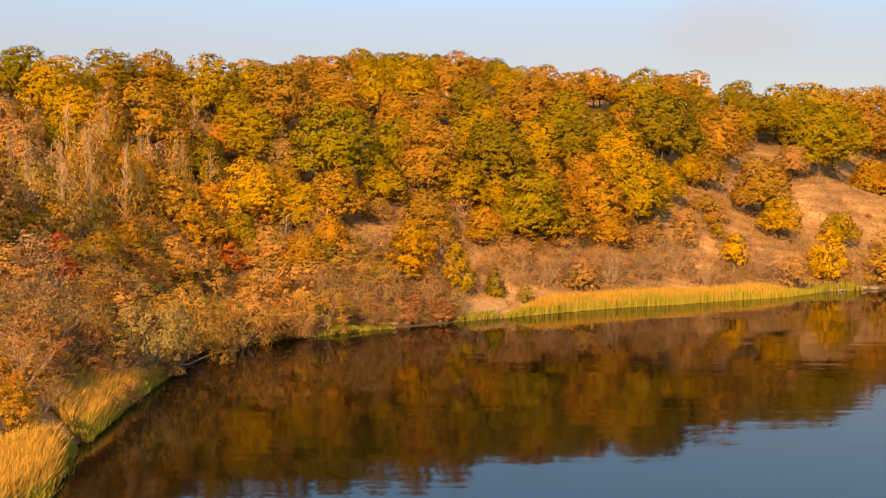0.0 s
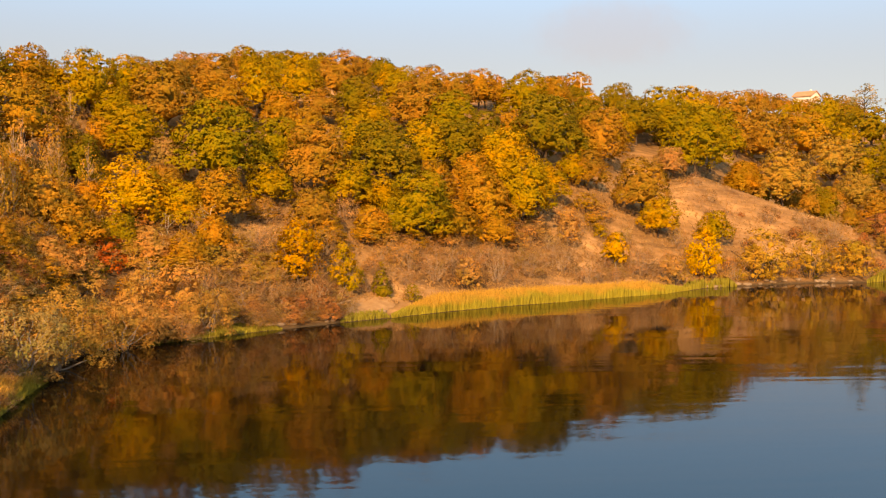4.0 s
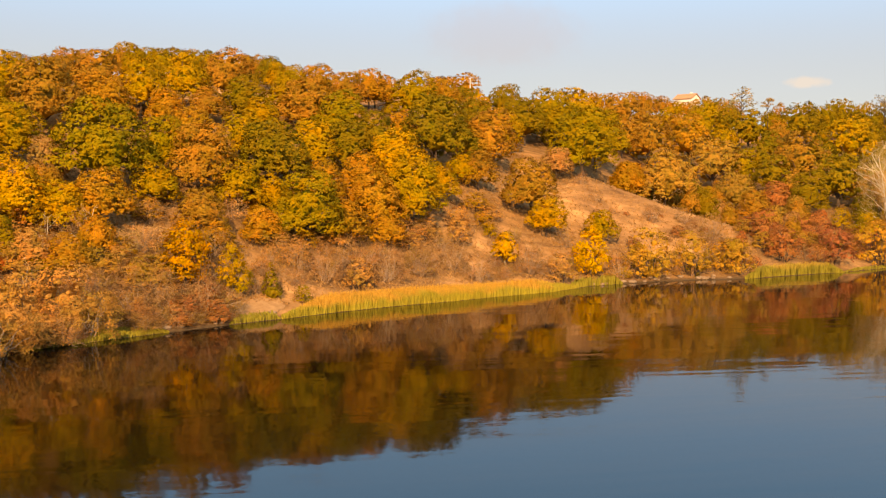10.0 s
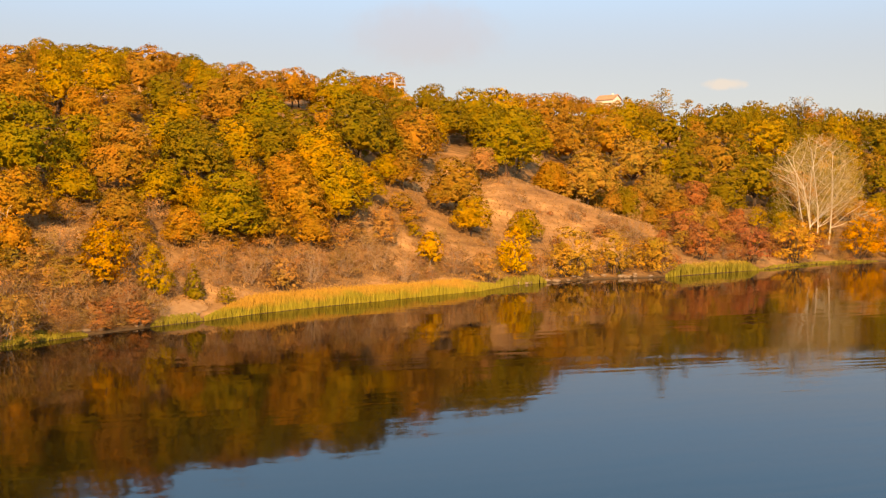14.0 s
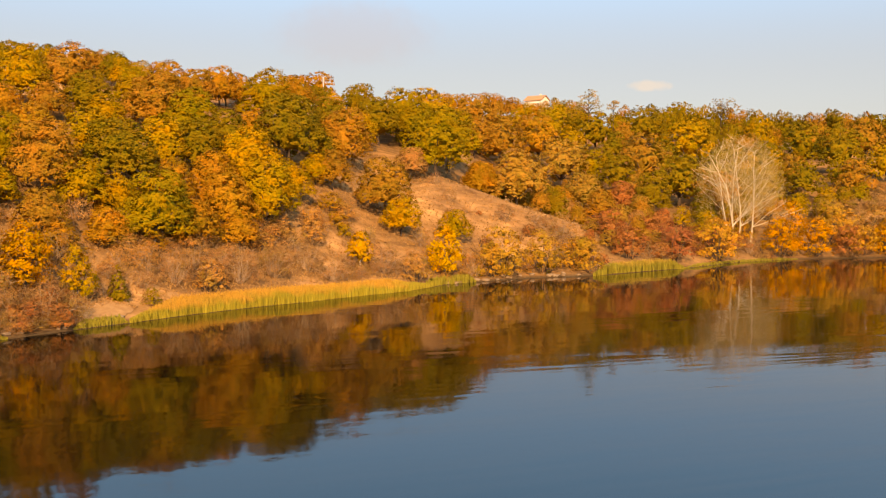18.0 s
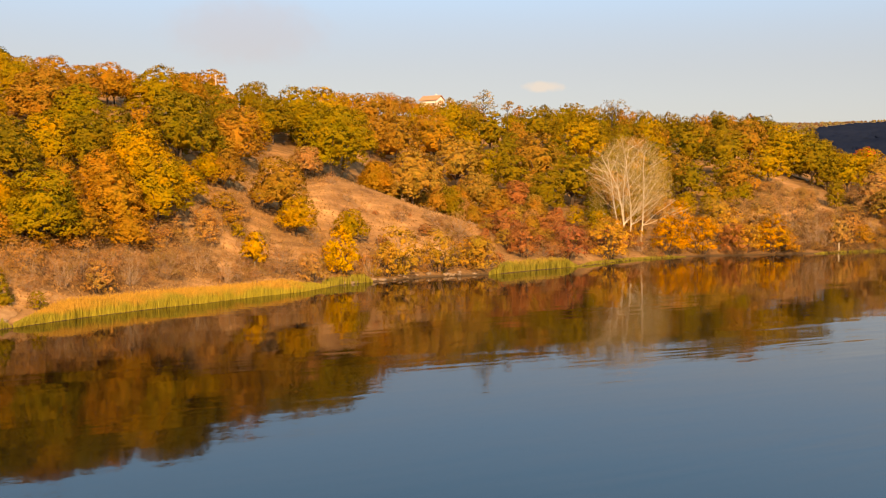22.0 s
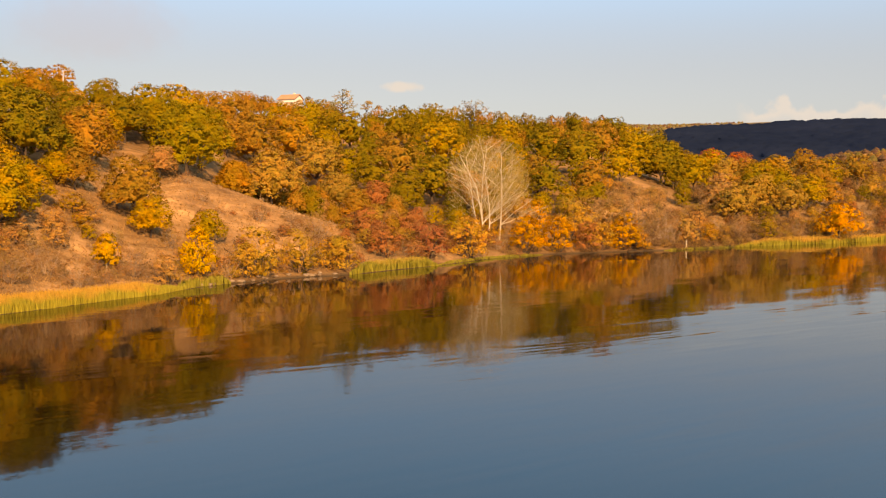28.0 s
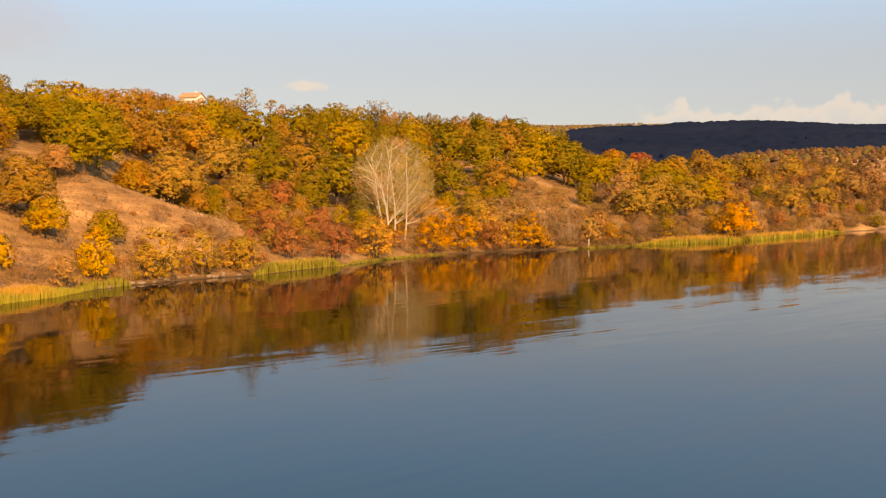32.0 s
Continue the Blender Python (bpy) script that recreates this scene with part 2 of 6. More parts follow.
def stalk_material(name, low, high, top, foot=0.4, spread=0.2):
    """Reeds and grass: green at the foot, straw-coloured above, uneven from stalk to stalk."""
    m, n, l, bsdf = material(name, 0.8, 0.1)
    geo = n.new("ShaderNodeNewGeometry")
    sep = n.new("ShaderNodeSeparateXYZ")
    l.new(geo.outputs["Position"], sep.inputs[0])
    jit = n.new("ShaderNodeMath")
    jit.operation = "MULTIPLY_ADD"
    patch = noise_at(n, l, geo.outputs["Position"], 0.22, 2.0)
    l.new(patch, jit.inputs[0])
    jit.inputs[1].default_value = -2.6
    l.new(sep.outputs[2], jit.inputs[2])
    rng = n.new("ShaderNodeMapRange")
    rng.inputs["From Min"].default_value, rng.inputs["From Max"].default_value = foot - 1.9, top - 1.0
    l.new(jit.outputs[0], rng.inputs[0])
    col = ramp(n, l, rng.outputs[0], (0.0, low), (0.45, low), (0.75, high), (1.0, high))
    vary = ramp(n, l, geo.outputs["Random Per Island"], (0.0, (1 - spread,) * 3), (1.0, (1 + spread,) * 3))
    col = mix(n, l, 1.0, col, vary, "MULTIPLY")
    l.new(col, bsdf.inputs["Base Color"])
    tr, ms = n.new("ShaderNodeBsdfTranslucent"), n.new("ShaderNodeMixShader")
    l.new(col, tr.inputs["Color"])
    ms.inputs[0].default_value = 0.2
    l.new(bsdf.outputs[0], ms.inputs[1])
    l.new(tr.outputs[0], ms.inputs[2])
    l.new(ms.outputs[0], n["Material Output"].inputs["Surface"])
    return m


def plain_material(name, a, b, scale, rough=0.8, height=0.02):
    m, n, l, bsdf = material(name, rough, 0.05 if rough > 0.5 else 0.5)
    tc = n.new("ShaderNodeTexCoord")
    f = noise_at(n, l, tc.outputs["Object"], scale, 5.0, 0.7)
    l.new(ramp(n, l, f, (0.3, a), (0.7, b)), bsdf.inputs["Base Color"])
    bump(n, l, bsdf, f, 0.4, height)
    return m


SWELL, RIPPLE = 0.017, 0.042
GROUND, WATER = ground_material(), water_material()
REED = stalk_material("reed", (0.32, 0.27, 0.035), (0.52, 0.29, 0.05), 1.5)
GREEN_REED = stalk_material("green_reed", (0.25, 0.215, 0.03), (0.40, 0.27, 0.05), 2.0, 0.8)
NEAR_REED = stalk_material("gold_reed", (0.32, 0.27, 0.035), (0.58, 0.325, 0.060), 0.95, 0.25)
DRY_GRASS = stalk_material("dry_grass", (0.37, 0.215, 0.085), (0.43, 0.255, 0.105), 60.0, 0.4, 0.15)
PLASTER = plain_material("white_plaster", (0.66, 0.62, 0.55), (0.80, 0.77, 0.70), 1.2)
YELLOW_WALL = plain_material("ochre_wall", (0.50, 0.38, 0.16), (0.62, 0.48, 0.22), 1.2)
ROOF_TILE = plain_material("roof_tile", (0.36, 0.20, 0.11), (0.50, 0.31, 0.18), 3.0)
GLASS = plain_material("window_glass", (0.02, 0.025, 0.03), (0.04, 0.045, 0.05), 1.0, 0.1)
WOOD = plain_material("weathered_wood", (0.22, 0.17, 0.12), (0.42, 0.34, 0.25), 4.0)
CONCRETE = plain_material("concrete", (0.42, 0.39, 0.34), (0.60, 0.56, 0.50), 2.0)
STONE = plain_material("stone", (0.16, 0.11, 0.07), (0.32, 0.23, 0.15), 1.5)
EARTH = plain_material("bank_earth", (0.28, 0.155, 0.065), (0.42, 0.25, 0.115), 1.5)
# cloud shade and blue distance haze are painted into this pine colour
SHADED_PINE = plain_material("cloud_shaded_pine", (0.010, 0.0165, 0.034), (0.017, 0.025, 0.047), 0.006)
SHADED_PINE.node_tree.nodes["Principled BSDF"].inputs["Specular IOR Level"].default_value = 0.0

G = (0.230, 0.162, 0.012)
GO = (0.300, 0.208, 0.012)
O = (0.366, 0.229, 0.013)
Y = (0.466, 0.270, 0.015)
A = (0.434, 0.218, 0.022)
R = (0.372, 0.191, 0.026)
B = (0.420, 0.225, 0.075)
BO = (0.385, 0.225, 0.040)
P = (0.465, 0.245, 0.068)
PB = (0.490, 0.285, 0.115)
C = (0.632, 0.149, 0.028)
C2 = (0.340, 0.120, 0.050)
D = (0.580, 0.060, 0.030)
M = (0.370, 0.150, 0.050)
YY = (0.640, 0.335, 0.012)
AY = (0.550, 0.249, 0.010)
K = (0.315, 0.170, 0.074)
T = (0.500, 0.268, 0.036)
N = (0.220, 0.118, 0.048)
WORDS = {T: "tan and gold", N: "dark umber", G: "dark olive-green", GO: "yellowish green", O: "olive and gold", Y: "golden yellow", A: "amber orange", R: "rusty brown-orange", B: "dull brown",
         BO: "faded olive-brown", P: "pale apricot", PB: "pale tan", C: "coral red", C2: "brick red", D: "bright red", M: "maroon", K: "dark brown",
         YY: "bright yellow", AY: "bright orange-gold"}

# ---- terrain: one sheet of land round the lake, in polar rings about the origin ----
EYE = 12.0
# bearing in degrees (0 = +y, clockwise) and distance of the waterline
SHORE_AZ = (-180, -95, -60, -40, -26, -21, -19.95, -19.7, -19.45, -19.2, -18.3, -16.4, -14.8, -13.6, -11.8, -7.9, -2.6, 3.6, 9.2, 12.9, 18.2, 20.4, 25.3, 28.5,
            33.3, 35.9, 39.2, 45.4, 50.2, 54.3, 57.2, 59.6, 61.5, 66, 95, 112, 180)
SHORE_D = (24, 24, 25, 28, 36, 43.8, 48.6, 52.0, 53.5, 52.0, 55.1, 62.9, 70.2, 77.6, 82.2, 85.1, 90.8, 98.4, 107.4, 113.1, 124.1, 132.8, 144, 148.5,
           165.6, 181.1, 195, 210.8, 231.1, 250.6, 278.8, 313, 344.4, 390, 420, 24, 24)
# height of the ground at these distances inland, column by column
INLAND = (0, 10, 30, 60, 100, 150, 240, 400)
COLUMNS = {
    -60: (0, 1.5, 5, 12, 22, 30, 36, 40),
    -21: (0, 1.5, 6.5, 14.5, 25, 32, 37, 40),
    -12: (0, 2.4, 10.5, 22.5, 30.5, 35, 38, 40),
    0: (0, 3, 12.5, 25, 32.1, 35.8, 38.8, 39.8),
    10: (0, 3, 12.2, 24.5, 31, 34.3, 37.3, 38.8),
    16: (0, 2.4, 9.8, 18.4, 27, 31, 35.5, 38),
    18.5: (0, 2.6, 10.2, 17.4, 26.5, 30.5, 35, 38),
    20.5: (0, 2.6, 12.2, 16.6, 26, 31.3, 36.2, 39.4),
    23: (0, 2.6, 10.4, 9.6, 18.4, 31, 39, 41.6),
    26: (0, 3.0, 7.0, 8.0, 18, 30.4, 38, 40.6),
    28.5: (0, 3.6, 4.8, 8.8, 18, 26.6, 31.8, 35),
    36: (0, 1.8, 5.5, 13, 21.5, 25.5, 27.5, 28),
    42: (0, 2.2, 9, 16.5, 22, 24, 24, 23),
    46: (0, 2, 7.6, 12.5, 16.4, 17.6, 18.2, 18.2),
    50: (0, 1.4, 5, 9.2, 12.8, 15.6, 17.8, 20),
    55: (0, 1.4, 5, 11, 16.6, 21.8, 27.2, 29.4),
    61: (0, 1.2, 3.6, 9, 15.5, 23, 32, 36),
    80: (0, 1.2, 3.6, 9, 15.5, 23, 32, 36),
}
# the bare spur: its crest by bearing, distance inland and height
SPUR_AZ = (19.8, 21.3, 23.1, 24.5, 26.0, 27.4, 28.8, 30.0)
SPUR_S = (38, 34, 30, 27, 24, 21, 18, 15)
SPUR_Z = (14.5, 12.7, 10.8, 9.2, 7.9, 6.7, 5.7, 4.6)
AZ = np.concatenate([np.arange(-180, -30, 3.0), np.arange(-30, 70, 0.35), np.arange(70, 180.1, 3.0)])
RINGS = np.concatenate([np.arange(0.5, 40, 2.2), np.arange(40, 330, 2.0), np.geomspace(330, 4600, 60)])


def make_heights():
    az = AZ[:, None] + 0 * RINGS[None, :]
    d = RINGS[None, :] + 0 * AZ[:, None]
    shore = np.interp(AZ, SHORE_AZ, SHORE_D)[:, None]
    s = d - shore
    keys = list(COLUMNS)
    table = np.array([[np.interp(v, INLAND, COLUMNS[k]) for v in range(0, 401, 2)] for k in keys])
    cols = np.array([np.interp(AZ, keys, table[:, i]) for i in range(table.shape[1])]).T
    z = np.empty_like(d)
    for i in range(len(AZ)):
        z[i] = np.interp(s[i], np.arange(0, 401, 2), cols[i])
        z[i] = np.where(s[i] < 0, np.maximum(-2.5, 0.12 * s[i]), z[i])
    # far country: a broad valley, then the long ridge on the horizon
    far = np.interp(d, (0, 700, 1000, 1250, 2200, 3000, 4600), (0, 0, 8, 42, 146, 163, 140))
    far = far * (0.94 + 0.06 * np.sin(np.radians(az) * 7 + 1.0)) + 4 * np.sin(np.radians(az) * 23 + d / 190)
    far *= np.interp(az, (30, 42, 50, 59, 70), (1.12, 1.11, 1.04, 0.96, 0.92))
    keep = np.clip((d - shore - 420) / 500, 0, 1)
    keep = keep * keep * (3 - 2 * keep)
    z = z * (1 - keep) + np.maximum(far, 6) * keep
    for _ in range(2):
        z[1:-1, :] = 0.25 * z[:-2, :] + 0.5 * z[1:-1, :] + 0.25 * z[2:, :]
        z[:, 1:-1] = 0.25 * z[:, :-2] + 0.5 * z[:, 1:-1] + 0.25 * z[:, 2:]
    spur = np.zeros_like(z)
    for i in np.flatnonzero((AZ > 18.6) & (AZ < 30.6)):
        sc, zc = np.interp(AZ[i], SPUR_AZ, SPUR_S), np.interp(AZ[i], SPUR_AZ, SPUR_Z)
        end = np.interp(sc + 42, s[i], z[i])
        line = np.interp(s[i], (0, 9, sc, sc + 2, sc + 14, sc + 42), (0, 2.7, zc, zc, zc - 1.6, end))
        share = min(max((AZ[i] - 18.6) / 1.6, 0), 1) * min(max((30.6 - AZ[i]) / 1.2, 0), 1)
        inland = (s[i] > 0) & (s[i] < sc + 42)
        spur[i] = np.where(inland, share, 0)
        z[i] = np.where(inland, z[i] * (1 - share) + line * share, z[i])
    # gullies and bumps inland
    x, y = d * np.sin(np.radians(az)), d * np.cos(np.radians(az))
    bump = 0.5 * np.sin(x / 9.0 + 1.3 * np.sin(y / 13.0)) + 0.4 * np.sin(y / 7.0 + 1.7 * np.sin(x / 11.0)) + 0.25 * np.sin(x / 3.1 + y / 4.3)
    z += bump * (1 - 0.8 * spur) * np.clip(s / 25, 0, 1) * np.clip(1 - (d - 700) / 400, 0.0, 1)
    # the bank on which the camera stands
    z = np.maximum(z, 10.3 - 0.66 * np.maximum(d - 4, 0))
    off = np.abs(az - 205 + 360 * (az < 25))
    back = np.clip((82 - off) / 30, 0, 1)
    z = np.maximum(z, -3 + 12.6 * back * back * (3 - 2 * back))
    return z


HEIGHTS = make_heights()


def ground_z(x, y):
    """Height of the land sheet under a point."""
    a, d = math.degrees(math.atan2(x, y)), math.hypot(x, y)
    i = min(max(int(np.searchsorted(AZ, a)) - 1, 0), len(AZ) - 2)
    j = min(max(int(np.searchsorted(RINGS, d)) - 1, 0), len(RINGS) - 2)
    u = min(max((a - AZ[i]) / (AZ[i + 1] - AZ[i]), 0), 1)
    v = min(max((d - RINGS[j]) / (RINGS[j + 1] - RINGS[j]), 0), 1)
    h = HEIGHTS
    return float((h[i, j] * (1 - v) + h[i, j + 1] * v) * (1 - u) + (h[i + 1, j] * (1 - v) + h[i + 1, j + 1] * v) * u)


def shore_distance(a):
    return float(np.interp(a, SHORE_AZ, SHORE_D))


# ---- helpers for meshes ----
def mesh_of(name, verts, faces, mat, smooth=False, normals=None):
    me = bpy.data.meshes.new(name)
    me.from_pydata([tuple(v) for v in verts], [], [tuple(f) for f in faces])
    me.materials.append(mat)
    if smooth or normals is not None:
        me.shade_smooth()
    me.update()
    if normals is not None:
        me.normals_split_custom_set_from_vertices(normals.tolist())
    return me


def part(name, me, parent=None, label="", m=None):
    ob = new(name, me)
    if m is not None:
        ob.matrix_basis = m
    ob.parent = parent
    return tagged(ob, label=label)


def boxed(name, size, mat, parent=None, at=(0, 0, 0), label="", edge=0.02, turn=0):
    """A bevelled block standing on its base point."""
    bm = bmesh.new()
    bmesh.ops.create_cube(bm, size=1, matrix=Matrix.Translation((0, 0, size[2] / 2)) @ Matrix.Diagonal((*size, 1)))
    bmesh.ops.bevel(bm, geom=bm.edges[:], offset=edge, segments=1, affect="EDGES")
    me = bpy.data.meshes.new(name)
    bm.to_mesh(me)
    bm.free()
    me.materials.append(mat)
    return part(name, me, parent, label, pose(*at, 0, 0, turn))


def sticks(segments, sides=3):
    """Tapered rods from (start, end, start radius, end radius)."""
    verts, faces = [], []
    for a, b, ra, rb in segments:
        a, b = Vector(a), Vector(b)
        ax = (b - a).normalized()
        u = ax.orthogonal().normalized()
        v = ax.cross(u)
        k = len(verts)
        for p, r in ((a, ra), (b, rb)):
            for i in range(sides):
                t = 2 * math.pi * i / sides
                verts.append(p + r * (math.cos(t) * u + math.sin(t) * v))
        for i in range(sides):
            j = (i + 1) % sides
            faces.append((k + i, k + j, k + sides + j, k + sides + i))
    return verts, faces


def tube(points, radii, sides=6):
    """One bent, tapering, closed-skin rod through the points."""
    verts, faces = [], []
    for i, p in enumerate(points):
        ax = (points[min(i + 1, len(points) - 1)] - points[max(i - 1, 0)]).normalized()
        u = ax.cross(Vector((0.31, 0.95, 0.05))).normalized()
        v = ax.cross(u)
        for k in range(sides):
            t = 2 * math.pi * k / sides
            verts.append(p + radii[i] * (math.cos(t) * u + math.sin(t) * v))
        if i:
            o = sides * (i - 1)
            faces += [(o + k, o + (k + 1) % sides, o + sides + (k + 1) % sides, o + sides + k) for k in range(sides)]
    return verts, faces


def cards(points, normals, size, rng, stretch=1.0):
    """Small leaf clumps: slips at points, facing roughly along normals; they shade softly, as a bough does."""
    n = len(points)
    soft = normals * 0.85 + np.array((0, 0, 0.2)) + rng.normal(0, 0.16, (n, 3))
    soft /= np.linalg.norm(soft, axis=1)[:, None]
    nor = soft + rng.normal(0, 0.3, (n, 3))
    nor /= np.linalg.norm(nor, axis=1)[:, None]
    u = np.cross(nor, rng.normal(0, 0.45, (n, 3)) + np.array((0, 0, 1.0)))
    u /= np.linalg.norm(u, axis=1)[:, None]
    v = np.cross(nor, u)
    su = (size * rng.uniform(0.65, 1.45, n))[:, None]
    sv = su * rng.uniform(0.38, 0.7, n)[:, None] * stretch
    verts = np.stack([points + u * su, points - 0.5 * u * su + v * sv, points - 0.5 * u * su - v * sv], 1).reshape(-1, 3)
    faces = [(3 * i, 3 * i + 1, 3 * i + 2) for i in range(n)]
    return verts, faces, np.repeat(soft, 3, axis=0)


# ---- the land and the lake ----
def build_land():
    n, k = len(AZ) - 1, len(RINGS)
    a = np.radians(AZ[:-1])[:, None]
    h = HEIGHTS.copy()
    x, y = RINGS[None, :] * np.sin(a), RINGS[None, :] * np.cos(a)
    verts = np.stack([x, y, h[:-1]], -1).reshape(-1, 3)
    faces = [(i * k + j, i * k + j + 1, ((i + 1) % n) * k + j + 1, ((i + 1) % n) * k + j) for i in range(n) for j in range(k - 1)]
    faces.append([i * k for i in range(n)])
    ob = new("ground", mesh_of("ground", verts.tolist(), faces, GROUND, True))
    return tagged(ob, "hilly dry-grass and leaf-strewn land round the lake", "ground", kind="structure")


land = build_land()


def build_water():
    verts, faces = [(0, 0, 0)], []
    for r in (60, 200, 480):
        verts += [(r * math.sin(i * math.pi / 32), r * math.cos(i * math.pi / 32), 0) for i in range(64)]
    for i in range(64):
        j = (i + 1) % 64
        faces.append((0, 1 + j, 1 + i))
        for ring in (0, 1):
            o = 1 + 64 * ring
            faces.append((o + i, o + j, o + 64 + j, o + 64 + i))
    ob = new("water", mesh_of("water", verts, faces, WATER, True))
    return tagged(ob, "calm dark brown lake water mirroring the wooded bank", "lake water", kind="structure")


build_water()


# ---- trees and bushes: a few grown shapes, planted many times ----
def ball(rng, finer=1):
    """A rough ball of 32 or 128 faces: points and corners."""
    pts = [(1, 0, 0), (-1, 0, 0), (0, 1, 0), (0, -1, 0), (0, 0, 1), (0, 0, -1)]
    faces = [(0, 2, 4), (2, 1, 4), (1, 3, 4), (3, 0, 4), (2, 0, 5), (1, 2, 5), (3, 1, 5), (0, 3, 5)]
    for _ in range(finer):
        made, split = {}, []

        def half(i, j):
            key = (min(i, j), max(i, j))
            if key not in made:
                made[key] = len(pts)
                pts.append(tuple(Vector([p + q for p, q in zip(pts[i], pts[j])]).normalized()))
            return made[key]

        for i, j, k in faces:
            a, b, c = half(i, j), half(j, k), half(k, i)
            split += [(i, a, c), (a, j, b), (c, b, k), (a, b, c)]
        faces = split
    t = rng.uniform(0, 6.28)
    return np.array(pts) @ np.array(((math.cos(t), -math.sin(t), 0), (math.sin(t), math.cos(t), 0), (0, 0, 1))), np.array(faces)


def crown_cards(rng, lobes, count, size, core=0.8, tuft=0.06, per=13, flat_tuft=0.5, finer=1):
    """Tufts of leaves over the skin of a bunch of lobes (centre, radius, flatness), which rough bodies of foliage fill."""
    share = np.array([r * r for _, r, _ in lobes])
    mids, radii, flats = np.array([c for c, _, _ in lobes]), np.array([r for _, r, _ in lobes]), np.array([(1, 1, f) for _, _, f in lobes])
    spots, nors, need = [], [], count // per
    while need > 0:
        i = rng.choice(len(lobes), 4 * need, p=share / share.sum())
        d = rng.normal(0, 1, (len(i), 3))
        d /= np.linalg.norm(d, axis=1)[:, None]
        p = mids[i] + d * radii[i][:, None] * (1 + rng.normal(0, 0.06, (len(d), 1))) * flats[i]
        deep = np.linalg.norm((p[:, None] - mids[None]) / flats[None], axis=2) < 0.9 * radii[None]
        deep[np.arange(len(i)), i] = False
        good = np.flatnonzero(~deep.any(axis=1) & (d[:, 2] > -0.7 + rng.uniform(0, 0.5, len(i))))[:need]
        spots.append(p[good])
        nors.append(d[good])
        need -= max(len(good), 1)
    spots, nors = np.concatenate(spots), np.concatenate(nors)
    reach = np.repeat(tuft * rng.uniform(0.6, 1.4, (len(spots), 1)), per, axis=0)
    d = rng.normal(0, 1, (len(spots) * per, 3))
    d /= np.linalg.norm(d, axis=1)[:, None]
    out = np.repeat(nors, per, axis=0)
    d += 0.5 * out
    points = np.repeat(spots, per, axis=0) + d * reach * rng.uniform(0.4, 1.0, (len(d), 1)) * np.array((1, 1, flat_tuft))
    verts, faces, soft = cards(points, 1.0 * out + 0.3 * d, np.full(len(points), size), rng)
    if not core:
        return verts, faces, soft
    all_v, all_n, k = [verts], [soft], len(verts)
    for i, (c, r, flat) in enumerate(lobes):
        d, f = ball(rng, finer)
        all_v.append(np.array(c) + d * (core if i == 0 else 0.3) * r * rng.uniform(0.84, 1.1, (len(d), 1)) * np.array((1, 1, flat)))
        up = d + np.array((0, 0, 0.1)) + rng.normal(0, 0.25, d.shape)
        all_n.append(up / np.linalg.norm(up, axis=1)[:, None])
        faces += [tuple(x) for x in (f + k).tolist()]
        k += len(d)
    return np.concatenate(all_v), faces, np.concatenate(all_n)


def trunk_sticks(rng, base_r, fork, top, spread, limbs=6):
    segs = [((0, 0, -0.06), (0.01, 0, fork * 0.5), base_r * 1.25, base_r), ((0.01, 0, fork * 0.5), (0, 0.01, fork), base_r, base_r * 0.85),
            ((0, 0.01, fork), (0.02, 0, top), base_r * 0.8, base_r * 0.2)]
    for i in range(limbs):
        t = 2 * math.pi * (i + rng.uniform(0, 0.6)) / limbs
        z0 = fork * rng.uniform(0.75, 1.2)
        r1 = spread * rng.uniform(0.7, 1.0)
        mid = (0.5 * r1 * math.cos(t), 0.5 * r1 * math.sin(t), z0 + 0.16)
        segs += [((0, 0, z0), mid, base_r * 0.6, base_r * 0.38), (mid, (r1 * math.cos(t), r1 * math.sin(t), z0 + rng.uniform(0.22, 0.4)), base_r * 0.38, base_r * 0.1)]
    return segs


def oak_lobes(rng):
    """A broad uneven dome of big boughs that run into one another, lower at the rim."""
    lobes = [((0, 0, 0.50), 0.36, 0.95)]
    for count, ring, z, r, flat in ((7, 0.32, 0.34, 0.19, 0.8), (6, 0.25, 0.56, 0.20, 0.75), (4, 0.14, 0.74, 0.19, 0.75)):
        turn = rng.uniform(0, 6.28)
        for i in range(count):
            t = turn + 2 * math.pi * i / count + rng.uniform(-0.3, 0.3)
            rr = ring * rng.uniform(0.75, 1.15)
            lobes.append(((rr * math.cos(t), rr * math.sin(t), z + rng.uniform(-0.07, 0.07)), r * rng.uniform(0.75, 1.2), flat * rng.uniform(0.85, 1.15)))
    return lobes


def bush_lobes(rng):
    lobes = [((0, 0, 0.42), 0.30, 1.1)]
    for count, ring, z, r in ((6, 0.30, 0.26, 0.19), (4, 0.22, 0.52, 0.2), (3, 0.12, 0.75, 0.18)):
        turn = rng.uniform(0, 6.28)
        for i in range(count):
            t = turn + 2 * math.pi * i / count + rng.uniform(-0.3, 0.3)
            rr = ring * rng.uniform(0.7, 1.2)
            lobes.append(((rr * math.cos(t), rr * math.sin(t), z + rng.uniform(-0.08, 0.08)), r * rng.uniform(0.7, 1.2), rng.uniform(0.8, 1.0)))
    return lobes


def slim_lobes(rng):
    lobes = []
    for z, ring, r in ((0.2, 0.20, 0.2), (0.38, 0.22, 0.22), (0.56, 0.19, 0.2), (0.74, 0.12, 0.17), (0.88, 0.03, 0.12)):
        for i in range(4):
            t = rng.uniform(0, 0.8) + i * 1.571
            lobes.append(((ring * math.cos(t), ring * math.sin(t), z + rng.uniform(-0.05, 0.05)), r * rng.uniform(0.7, 1.15), 0.7))
    return lobes


